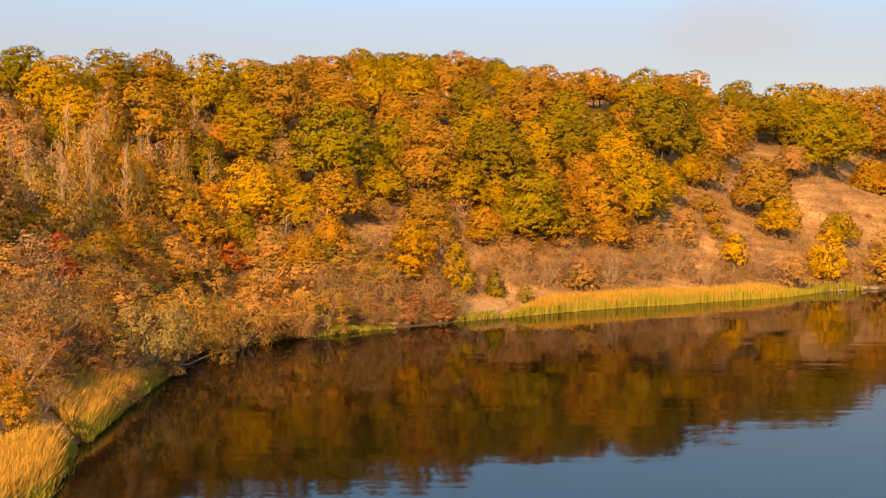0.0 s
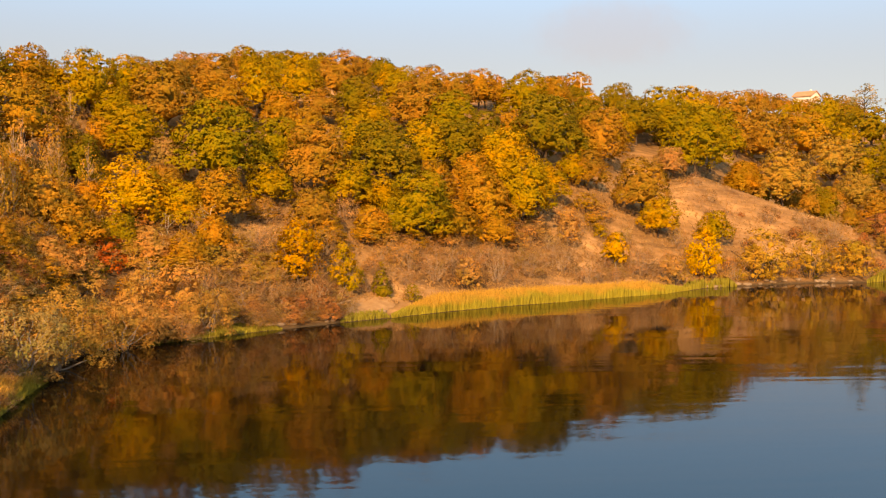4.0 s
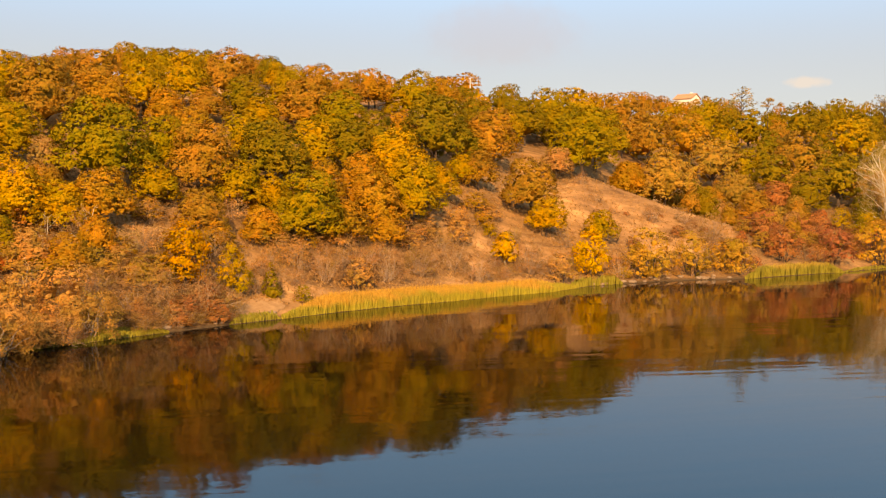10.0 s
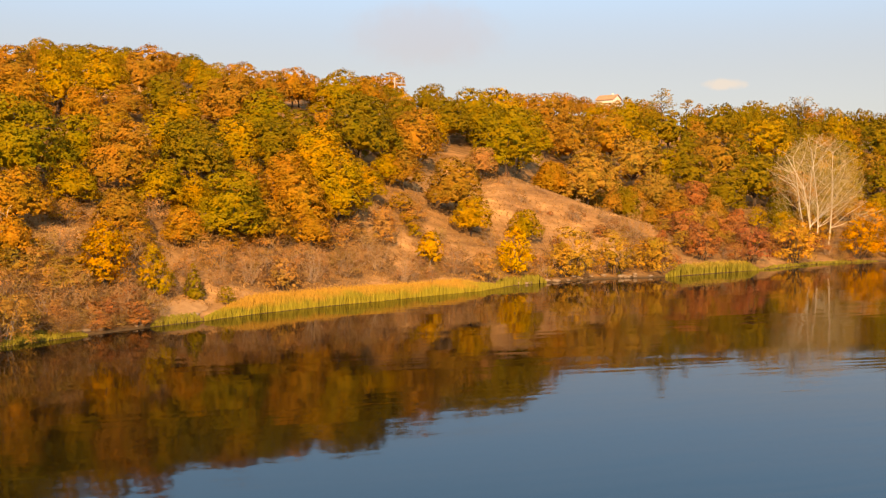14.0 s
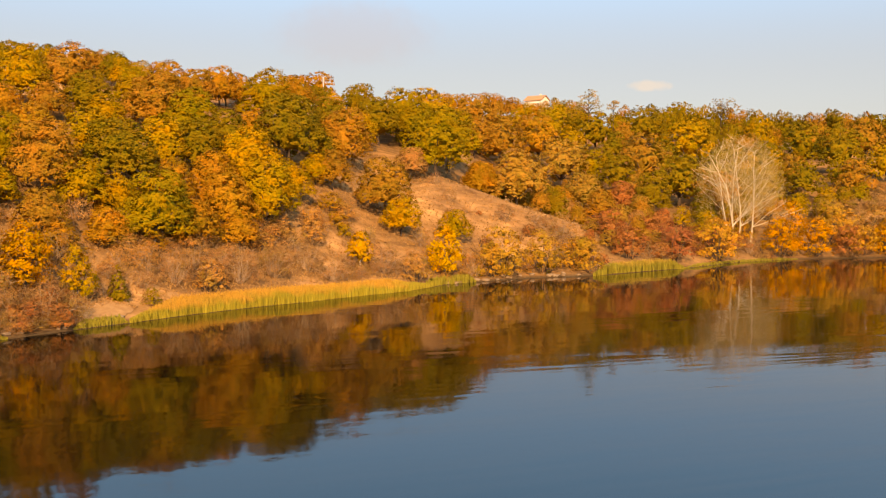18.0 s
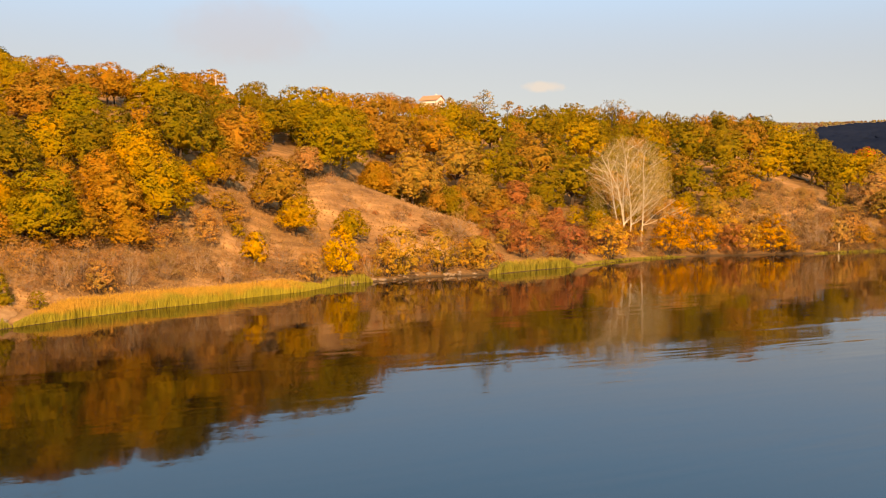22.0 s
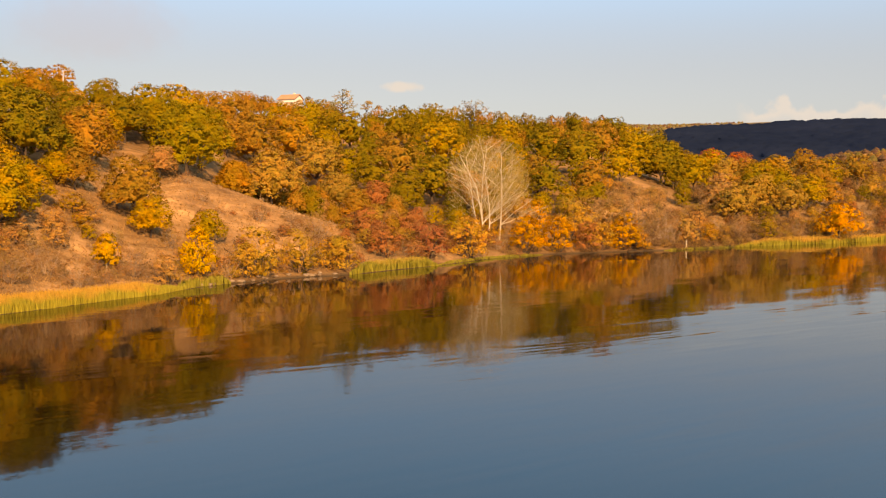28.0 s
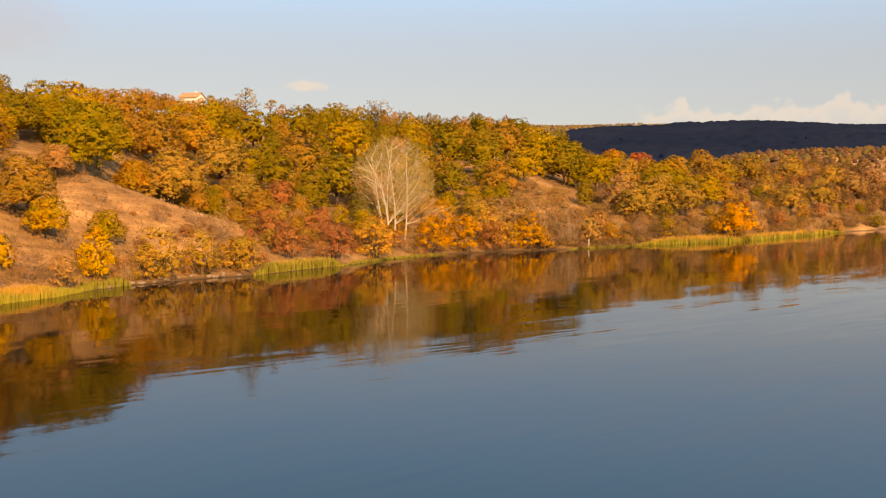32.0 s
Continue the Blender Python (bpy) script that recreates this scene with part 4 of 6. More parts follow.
plant("oak", 23.4, 164.0, 6.8, 6.7, A)
plant("oak", 30.6, 164.6, 9.1, 9.1, O)
plant("oak", 41.0, 164.0, 9.1, 7.1, G)
plant("oak", 9.9, 168.8, 5.5, 4.8, O)
plant("oak", 53.9, 162.1, 5.8, 5.8, B)
plant("oak", 25.2, 169.3, 5.2, 4.7, R)
plant("oak", -2.1, 172.1, 5.4, 4.8, O)
plant("oak", 8.1, 172.1, 5.6, 4.9, G)
plant("oak", 87.9, 148.2, 4.6, 3.7, R)
plant("oak", 75.1, 157.5, 4.4, 3.5, R)
plant("oak", 42.1, 169.8, 8.0, 7.1, R)
plant("oak", 81.3, 155.7, 4.0, 3.6, R)
plant("oak", 87.5, 153.4, 5.2, 4.4, BO)
plant("oak", 4.3, 176.6, 5.7, 5.3, R)
plant("oak", 78.5, 158.9, 5.5, 4.8, G)
plant("oak", 59.9, 166.9, 12.4, 12.3, GO)
plant("oak", -8.8, 177.3, 5.7, 5.4, O)
plant("oak", 6.5, 177.4, 5.5, 4.3, R)
plant("oak", 28.3, 176.0, 5.5, 4.9, A)
plant("oak", 90.8, 153.7, 4.4, 3.6, B)
plant("oak", 67.5, 165.4, 6.9, 6.8, A)
plant("oak", 68.0, 165.5, 6.8, 6.7, A)
plant("oak", -4.3, 179.3, 5.6, 5.0, O)
plant("oak", 48.0, 173.0, 7.3, 7.3, Y)
plant("oak", 73.7, 164.0, 11.4, 11.3, BO)
plant("oak", 83.2, 159.9, 3.8, 3.3, O)
plant("oak", -13.1, 181.7, 5.7, 4.8, O)
plant("oak", 80.2, 164.9, 5.4, 4.7, R)
plant("oak", 72.1, 169.3, 4.2, 3.3, GO)
plant("oak", -6.8, 184.3, 5.6, 5.7, G)
plant("oak", 69.4, 170.8, 6.8, 5.3, R)
plant("oak", -11.3, 184.5, 5.5, 4.9, O)
plant("oak", 83.7, 165.0, 5.2, 4.1, B)
plant("oak", -21.7, 184.1, 5.5, 5.4, R)
plant("oak", 76.3, 169.0, 4.3, 3.8, BO)
plant("oak", 94.6, 159.6, 4.9, 4.1, B)
plant("oak", -15.3, 184.9, 5.6, 4.6, R)
plant("oak", -14.5, 186.3, 6.4, 6.3, O)
plant("oak", -17.3, 186.1, 5.5, 4.5, O)
plant("oak", 93.7, 162.6, 5.5, 4.7, BO)
plant("oak", 5.6, 188.0, 4.4, 4.3, O)
plant("oak", 97.0, 161.2, 4.9, 4.2, BO)
plant("oak", 86.7, 167.4, 4.2, 3.7, R)
plant("oak", 99.9, 159.9, 5.1, 4.1, M)
plant("oak", 78.9, 171.3, 4.8, 3.9, R)
plant("oak", 54.1, 181.0, 9.0, 8.9, G)
plant("oak", -9.6, 189.2, 5.2, 5.1, G)
plant("oak", 72.8, 175.0, 3.8, 3.4, BO)
plant("oak", 75.2, 174.0, 4.0, 3.3, BO)
plant("oak", 98.4, 164.1, 5.5, 4.8, R)
plant("oak", 92.6, 168.7, 6.6, 6.5, R)
plant("oak", 61.6, 182.7, 9.2, 9.1, GO)
plant("oak", -1.5, 193.4, 4.8, 4.7, G)
plant("oak", 67.9, 181.7, 12.6, 12.5, O)
plant("oak", 84.2, 175.2, 6.3, 5.1, G)
plant("oak", 100.3, 167.4, 5.7, 5.0, BO)
plant("oak", 60.7, 186.2, 10.7, 10.6, O)
plant("oak", 88.9, 175.8, 5.4, 4.3, R)
plant("oak", 42.4, 192.7, 6.6, 5.4, A)
plant("oak", 111.1, 163.3, 4.9, 4.2, G)
plant("oak", 40.4, 194.2, 6.2, 5.4, A)
plant("oak", 93.7, 177.3, 8.2, 8.1, BO)
plant("oak", 49.5, 194.7, 5.6, 4.6, Y)
plant("oak", 100.8, 174.8, 6.9, 6.8, M)
plant("oak", 113.5, 167.1, 6.3, 5.4, G)
plant("oak", 90.5, 180.8, 4.9, 4.1, O)
plant("oak", 105.8, 173.0, 8.9, 8.0, G)
plant("oak", 54.4, 196.1, 8.1, 8.0, G)
plant("oak", 118.9, 167.1, 5.0, 4.1, O)
plant("oak", 10.6, 207.3, 5.7, 5.6, G)
plant("oak", 69.2, 196.1, 11.3, 11.3, Y)
plant("oak", 47.2, 203.1, 5.6, 5.2, G)
plant("oak", 122.6, 168.9, 5.6, 4.7, G)
plant("oak", 113.6, 175.6, 11.4, 11.3, G)
plant("oak", 102.7, 182.6, 3.5, 3.2, R)
plant("oak", 94.8, 187.8, 4.3, 3.6, BO)
plant("oak", 107.5, 180.9, 6.4, 5.3, BO)
plant("oak", 126.0, 170.2, 5.0, 4.3, R)
plant("oak", 122.6, 174.2, 9.5, 8.2, R)
plant("oak", 92.4, 192.0, 5.6, 4.8, BO)
plant("oak", 98.3, 190.6, 4.6, 4.1, B)
plant("oak", 95.4, 192.3, 3.6, 3.2, R)
plant("oak", 106.7, 187.4, 8.8, 8.8, G)
plant("oak", 120.0, 179.2, 8.4, 6.9, R)
plant("oak", 131.7, 171.0, 5.6, 4.7, R)
plant("oak", 128.1, 173.9, 8.3, 6.7, G)
plant("oak", 51.5, 211.6, 5.5, 5.3, G)
plant("oak", 98.9, 194.4, 3.9, 3.3, R)
plant("oak", 103.6, 192.2, 5.3, 4.6, O)
plant("oak", 125.4, 179.0, 8.4, 7.5, G)
plant("oak", 62.6, 210.6, 5.5, 4.9, O)
plant("oak", 138.2, 171.8, 6.0, 5.0, O)
plant("oak", 134.3, 176.3, 10.6, 8.6, G)
plant("oak", 74.8, 209.0, 9.1, 9.0, A)
plant("oak", 115.2, 190.8, 12.6, 12.5, R)
plant("oak", 83.2, 207.1, 9.1, 9.1, R)
plant("oak", 143.8, 170.9, 5.2, 4.4, GO)
plant("oak", 100.4, 200.1, 12.2, 12.1, BO)
plant("oak", 141.1, 174.1, 5.7, 4.6, GO)
plant("oak", 134.1, 182.4, 8.9, 7.7, G)
plant("oak", 107.5, 200.4, 8.4, 6.8, GO)
plant("oak", 125.0, 190.1, 8.2, 6.7, G)
plant("oak", 129.7, 187.0, 10.5, 9.2, G)
plant("oak", 147.7, 173.8, 5.6, 4.7, O)
plant("oak", 150.3, 171.7, 5.7, 4.8, G)
plant("oak", 139.4, 184.0, 8.5, 7.5, O)
plant("oak", 112.4, 202.2, 8.6, 6.9, G)
plant("oak", 91.4, 212.5, 12.6, 12.5, R)
plant("oak", 80.3, 217.0, 7.1, 4.4, R)
plant("oak", 154.9, 172.6, 5.2, 4.3, GO)
plant("oak", 118.6, 200.8, 10.0, 7.8, R)
plant("oak", 148.2, 181.3, 9.6, 8.1, G)
plant("oak", 135.5, 192.4, 8.5, 6.8, O)
plant("oak", 157.3, 176.8, 9.8, 7.8, R)
plant("oak", 125.7, 200.6, 9.2, 7.5, G)
plant("oak", 109.4, 210.1, 7.8, 7.1, BO)
plant("oak", 140.6, 190.9, 9.4, 7.5, O)
plant("oak", 145.5, 188.5, 8.7, 7.5, G)
plant("oak", 103.9, 218.7, 12.6, 12.5, A)
plant("oak", 151.5, 189.0, 10.0, 8.3, R)
plant("oak", 159.2, 183.6, 7.7, 6.7, GO)
plant("oak", 140.2, 199.0, 8.8, 6.8, G)
plant("oak", 145.9, 195.4, 10.7, 9.5, G)
plant("oak", 91.6, 228.4, 11.4, 11.3, R)
plant("oak", 151.7, 196.4, 9.0, 7.1, O)
plant("oak", 188.6, 162.6, 10.1, 10.0, BO)
plant("oak", 145.4, 202.6, 8.7, 7.8, G)
plant("oak", 137.6, 209.5, 12.6, 12.5, O)
plant("oak", 124.3, 219.1, 8.9, 7.0, G)
plant("oak", 172.2, 183.9, 10.3, 10.2, O)
plant("oak", 115.3, 224.4, 9.2, 7.4, O)
plant("oak", 205.2, 147.4, 10.1, 10.0, AY)
plant("oak", 59.0, 246.3, 8.6, 8.6, A)
plant("oak", 146.9, 208.6, 8.9, 7.0, G)
plant("oak", 154.7, 203.1, 9.8, 8.6, G)
plant("oak", 135.9, 217.2, 7.4, 6.6, O)
plant("oak", 191.9, 170.3, 10.1, 10.0, B)
plant("oak", 168.8, 194.4, 12.6, 12.5, G)
plant("oak", 54.9, 252.2, 7.0, 7.0, G)
plant("oak", 129.2, 225.0, 8.2, 7.0, R)
plant("oak", 146.9, 214.0, 10.0, 8.0, G)
plant("oak", 114.0, 233.7, 12.4, 12.3, O)
plant("oak", 153.1, 210.6, 8.2, 7.2, R)
plant("oak", 124.9, 230.8, 12.5, 12.4, G)
plant("oak", 152.4, 215.4, 7.5, 6.7, O)
plant("oak", 166.7, 204.6, 12.6, 12.5, G)
plant("oak", 111.3, 241.4, 8.1, 6.9, R)
plant("oak", 105.3, 244.3, 8.2, 7.2, R)
plant("oak", 132.7, 230.7, 8.3, 6.6, R)
plant("oak", 158.1, 214.6, 8.9, 6.9, R)
plant("oak", 210.9, 163.9, 4.0, 3.2, B)
plant("oak", 204.9, 172.5, 10.1, 10.0, BO)
plant("oak", 162.8, 212.9, 8.7, 7.0, O)
plant("oak", 156.2, 219.7, 9.6, 7.5, G)
plant("oak", 12.3, 269.6, 8.3, 6.9, O)
plant("oak", 150.8, 224.0, 9.5, 8.2, O)
plant("oak", 195.4, 188.5, 7.4, 7.3, G)
plant("oak", 193.0, 191.0, 12.6, 12.5, G)
plant("oak", 213.7, 168.0, 10.1, 10.0, BO)
plant("oak", 188.5, 196.0, 12.6, 12.5, O)
plant("oak", 210.3, 174.1, 10.1, 10.0, BO)
plant("oak", 184.1, 203.6, 12.6, 12.5, R)
plant("oak", 200.8, 187.3, 10.1, 10.0, O)
plant("oak", 212.8, 176.7, 10.1, 10.0, O)
plant("oak", 198.6, 195.0, 11.4, 11.3, GO)
plant("oak", 225.3, 170.7, 10.1, 10.0, O)
plant("oak", 208.9, 194.7, 10.1, 10.0, O)
plant("oak", 150.8, 251.5, 12.6, 12.5, G)
plant("oak", 224.0, 197.3, 10.1, 10.0, BO)
plant("oak", 230.7, 191.3, 10.1, 10.0, O)
plant("oak", 207.7, 217.2, 12.6, 12.5, O)
plant("oak", 234.9, 187.7, 8.2, 8.1, GO)
plant("oak", 188.5, 236.4, 8.3, 8.2, R)
plant("oak", 209.9, 227.9, 12.6, 12.5, G)
plant("oak", 209.2, 229.0, 10.6, 10.5, G)
plant("oak", 263.8, 170.5, 10.1, 10.0, BO)
plant("oak", 252.5, 188.9, 10.1, 10.0, R)
plant("oak", 245.0, 199.7, 10.1, 10.0, A)
plant("oak", 247.0, 198.5, 10.1, 10.0, A)
plant("oak", 243.1, 205.5, 10.1, 10.0, R)
plant("oak", 248.6, 199.8, 10.1, 10.0, BO)
plant("oak", 239.1, 214.5, 10.1, 10.0, O)
plant("oak", 261.7, 192.3, 10.1, 10.0, O)
plant("oak", 176.3, 273.0, 12.6, 12.5, G)
plant("oak", 282.5, 173.1, 10.1, 10.0, BO)
plant("oak", 272.9, 190.2, 10.1, 10.0, R)
plant("oak", 236.8, 238.7, 12.6, 12.5, G)
plant("oak", 225.2, 262.3, 11.8, 11.7, G)
plant("oak", 292.2, 224.0, 10.0, 10.0, R)
plant("oak", 309.6, 200.3, 10.1, 10.0, BO)
plant("oak", 329.2, 189.1, 10.1, 10.0, B)
plant("oak", 325.7, 195.5, 10.1, 10.0, BO)
plant("oak", 299.4, 256.1, 10.1, 10.0, C2)
plant("oak", 292.1, 265.4, 10.1, 10.0, C)
plant("oak", 299.5, 257.8, 10.1, 10.0, C)
plant("oak", 366.6, 204.0, 10.1, 10.0, K)
plant("slim", -34.3, 75.5, 6.2, 3.5, BO)
plant("slim", -35.5, 78.7, 6.1, 3.2, R)
plant("slim", -31.5, 85.9, 5.6, 3.2, B)
plant("slim", -36.0, 91.4, 6.2, 3.2, B)
plant("slim", -38.7, 90.6, 6.9, 4.1, B)
plant("slim", -37.4, 93.3, 5.9, 3.2, O)
plant("slim", -3.0, 100.9, 6.4, 5.6, AY)
plant("slim", 1.4, 101.0, 4.9, 3.7, O)
plant("slim", -33.2, 97.2, 4.7, 2.8, BO)
plant("slim", -24.5, 100.7, 4.5, 2.7, T)
plant("slim", -32.9, 102.7, 7.3, 4.3, R)
plant("slim", -33.9, 106.1, 7.1, 3.7, K)
plant("slim", -27.1, 116.4, 5.7, 3.1, B)
plant("slim", -16.9, 119.5, 5.9, 3.3, R)
plant("slim", -30.2, 120.6, 6.6, 3.4, B)
plant("slim", 46.9, 126.9, 6.8, 5.1, YY)
plant("slim", 181.1, 172.4, 6.8, 5.0, G)
plant("small", 34.7, 124.0, 5.2, 3.5, Y)
plant("small", 158.3, 149.4, 7.5, 5.0, P)

# the rest of the wood, farther up, as one stand
stand(106, 251, 8.5, 6.9, R)
stand(121, 245, 9.5, 8.2, O)
stand(163, 219, 7.9, 6.8, G)
stand(112, 249, 7.5, 6.7, O)
stand(220, 166, 3.1, 3.0, BO)
stand(223, 162, 5.7, 5.7, N)
stand(156, 228, 9.0, 7.2, G)
stand(137, 240, 9.4, 8.5, GO)
stand(128, 247, 9.9, 7.8, G)
stand(195, 201, 3.8, 3.2, O)
stand(168, 224, 11.7, 9.6, O)
stand(199, 201, 4.1, 3.2, G)
stand(166, 230, 10.4, 8.9, G)
stand(182, 220, 9.6, 8.2, R)
stand(131, 254, 9.5, 8.0, R)
stand(231, 169, 7.7, 7.1, R)
stand(104, 268, 7.2, 5.7, A)
stand(175, 228, 7.9, 7.1, R)
stand(102, 270, 6.9, 4.5, Y)
stand(238, 167, 3.3, 3.0, M)
stand(185, 225, 9.9, 8.5, G)
stand(238, 170, 3.1, 3.0, N)
stand(190, 227, 11.7, 5.3, R)
stand(193, 224, 12.2, 4.3, G)
stand(247, 165, 4.2, 3.8, N)
stand(189, 229, 11.2, 5.5, R)
stand(116, 274, 7.9, 5.4, R)
stand(244, 172, 3.9, 3.8, BO)
stand(118, 274, 7.2, 4.3, R)
stand(149, 259, 10.7, 5.1, R)
stand(182, 237, 11.0, 5.4, G)
stand(194, 228, 12.1, 4.7, G)
stand(147, 260, 9.0, 5.2, GO)
stand(167, 248, 10.4, 8.4, G)
stand(189, 232, 10.8, 5.3, G)
stand(180, 240, 11.1, 4.8, O)
stand(188, 234, 10.7, 4.3, G)
stand(186, 236, 10.6, 5.6, G)
stand(115, 278, 7.8, 4.9, R)
stand(185, 237, 11.1, 4.3, G)
stand(182, 240, 10.4, 4.3, O)
stand(176, 246, 11.7, 5.0, R)
stand(180, 243, 11.9, 4.4, G)
stand(247, 175, 4.7, 4.3, B)
stand(159, 257, 9.0, 7.1, G)
stand(178, 245, 10.9, 5.6, R)
stand(141, 268, 9.5, 5.5, R)
stand(138, 270, 9.0, 4.8, BO)
stand(172, 250, 12.3, 5.0, G)
stand(252, 170, 3.8, 3.8, R)
stand(140, 270, 9.5, 4.8, GO)
stand(176, 248, 11.7, 4.7, G)
stand(137, 272, 8.8, 4.7, G)
stand(171, 253, 12.2, 5.0, O)
stand(209, 223, 12.0, 4.4, G)
stand(175, 251, 12.2, 4.7, G)
stand(216, 217, 10.5, 4.5, G)
stand(136, 275, 8.1, 4.8, O)
stand(205, 228, 11.4, 5.6, G)
stand(131, 278, 5.4, 4.6, A)
stand(202, 231, 11.6, 5.2, R)
stand(169, 256, 10.4, 4.9, G)
stand(127, 280, 5.8, 4.3, A)
stand(218, 217, 10.4, 4.9, G)
stand(168, 258, 10.7, 4.3, GO)
stand(129, 279, 5.5, 5.2, O)
stand(204, 231, 11.0, 4.5, G)
stand(207, 228, 11.8, 4.9, R)
stand(166, 260, 9.4, 4.7, G)
stand(165, 261, 10.1, 4.9, GO)
stand(216, 221, 11.1, 5.2, G)
stand(134, 279, 6.2, 4.9, BO)
stand(164, 263, 10.0, 4.6, GO)
stand(126, 283, 6.5, 5.7, R)
stand(125, 285, 6.4, 4.5, R)
stand(163, 266, 10.5, 5.7, G)
stand(260, 175, 3.4, 3.0, N)
stand(262, 184, 3.3, 3.0, N)
stand(253, 197, 4.0, 3.8, N)
stand(265, 180, 7.2, 7.1, BO)
stand(273, 170, 3.1, 3.0, K)
stand(231, 224, 10.2, 4.6, G)
stand(230, 226, 10.2, 4.9, G)
stand(269, 178, 3.0, 3.0, N)
stand(263, 187, 4.7, 4.3, N)
stand(235, 222, 8.0, 5.1, O)
stand(180, 269, 11.6, 4.5, O)
stand(270, 181, 3.4, 3.0, G)
stand(273, 181, 3.2, 3.0, BO)
stand(276, 178, 5.8, 5.7, K)
stand(239, 229, 9.1, 4.8, GO)
stand(281, 179, 4.5, 4.3, N)
stand(246, 226, 6.8, 4.4, C)
stand(268, 206, 3.4, 3.0, BO)
stand(283, 186, 3.4, 3.0, N)
stand(291, 173, 3.2, 3.0, BO)
stand(278, 194, 4.2, 3.8, B)
stand(266, 210, 4.4, 4.3, N)
stand(287, 183, 4.0, 3.8, G)
stand(270, 208, 4.1, 3.8, N)
stand(280, 199, 4.1, 3.8, BO)
stand(282, 196, 3.9, 3.8, B)
stand(286, 194, 6.4, 5.7, N)
stand(293, 185, 4.5, 4.3, N)
stand(299, 175, 3.2, 3.0, G)
stand(274, 212, 3.8, 3.8, B)
stand(301, 174, 4.4, 3.8, M)
stand(293, 189, 3.1, 3.0, N)
stand(299, 180, 7.6, 7.1, N)
stand(293, 195, 3.8, 3.8, BO)
stand(299, 187, 5.1, 4.8, K)
stand(305, 181, 4.0, 3.8, B)
stand(309, 175, 4.8, 4.3, G)
stand(309, 180, 5.4, 4.8, N)
stand(312, 177, 4.4, 4.3, G)
stand(303, 195, 4.0, 3.8, M)
stand(301, 199, 3.3, 3.0, M)
stand(299, 201, 5.2, 4.8, N)
stand(308, 194, 4.9, 4.8, N)
stand(304, 202, 3.0, 3.0, N)
stand(317, 183, 3.2, 3.0, M)
stand(315, 187, 4.8, 4.3, B)
stand(322, 179, 4.2, 3.8, N)
stand(319, 185, 4.8, 4.3, N)
stand(307, 205, 3.7, 3.8, BO)
stand(316, 200, 4.9, 4.3, M)
stand(319, 196, 5.1, 4.8, B)
stand(305, 218, 2.2, 2.5, BO)
stand(296, 230, 2.2, 2.2, N)
stand(333, 176, 3.2, 3.0, N)
stand(331, 182, 4.4, 3.8, K)
stand(316, 210, 5.6, 5.7, K)
stand(334, 183, 4.3, 3.8, N)
stand(336, 181, 4.3, 3.8, N)
stand(340, 178, 4.2, 3.8, N)
stand(326, 204, 6.5, 5.7, K)
stand(332, 195, 5.3, 4.8, B)
stand(335, 189, 6.0, 5.7, N)
stand(340, 182, 4.8, 4.3, N)
stand(294, 252, 6.2, 4.4, BO)
stand(340, 185, 4.8, 4.8, N)
stand(331, 200, 7.1, 7.1, B)
stand(321, 217, 4.2, 3.8, K)
stand(347, 176, 3.2, 3.0, N)
stand(344, 182, 3.8, 3.8, N)
stand(347, 178, 3.2, 3.0, N)
stand(332, 207, 5.6, 5.7, K)
stand(344, 188, 4.2, 3.8, B)
stand(342, 191, 4.6, 4.3, N)
stand(351, 178, 4.9, 4.8, N)
stand(297, 258, 5.9, 4.4, C)
stand(350, 182, 5.1, 4.8, BO)
stand(356, 174, 3.3, 3.0, B)
stand(337, 209, 6.0, 5.7, R)
stand(348, 192, 5.2, 4.8, N)
stand(342, 202, 6.3, 5.7, N)
stand(352, 184, 3.8, 3.8, N)
stand(335, 215, 5.9, 5.7, BO)
stand(352, 187, 3.1, 3.0, M)
stand(359, 175, 3.1, 3.0, N)
stand(341, 210, 5.7, 5.7, N)
stand(358, 180, 7.6, 7.1, N)
stand(355, 186, 4.3, 3.8, K)
stand(355, 190, 6.6, 5.7, K)
stand(358, 185, 4.3, 3.8, N)
stand(345, 209, 5.7, 5.7, N)
stand(354, 198, 3.2, 3.0, N)
stand(366, 180, 3.8, 3.8, BO)
stand(346, 216, 4.2, 3.8, BO)
stand(362, 189, 6.2, 5.7, G)
stand(357, 200, 4.8, 4.8, N)
stand(350, 217, 5.4, 4.8, N)
stand(367, 187, 6.3, 5.7, BO)
stand(342, 233, 2.5, 2.8, K)
stand(358, 210, 5.7, 5.7, N)
stand(354, 218, 6.0, 5.7, N)
stand(361, 207, 5.2, 4.8, N)
stand(353, 222, 4.0, 3.8, K)
stand(374, 185, 7.5, 7.1, B)
stand(368, 196, 5.1, 4.8, N)
stand(349, 230, 3.0, 3.0, N)
stand(374, 193, 4.3, 3.8, N)
stand(357, 225, 3.8, 3.8, K)
stand(374, 201, 4.8, 4.3, R)
stand(366, 217, 3.2, 3.0, BO)
stand(358, 230, 3.2, 3.0, G)
stand(378, 195, 4.7, 4.3, N)
stand(373, 205, 6.5, 5.7, B)
stand(381, 193, 6.1, 5.7, B)
stand(367, 220, 3.9, 3.8, N)
stand(372, 211, 7.2, 7.1, N)
stand(370, 215, 5.3, 4.8, N)
stand(379, 200, 3.4, 3.0, K)
stand(381, 256, 2.5, 2.4, B)
stand(386, 254, 2.2, 2.5, BO)
stand(391, 252, 2.2, 2.4, N)
stand(398, 265, 2.3, 2.4, N)
stand(409, 267, 2.7, 3.0, M)
stand(421, 261, 2.2, 2.7, K)
stand(429, 261, 2.2, 2.4, N)
stand(439, 262, 2.4, 2.4, BO)
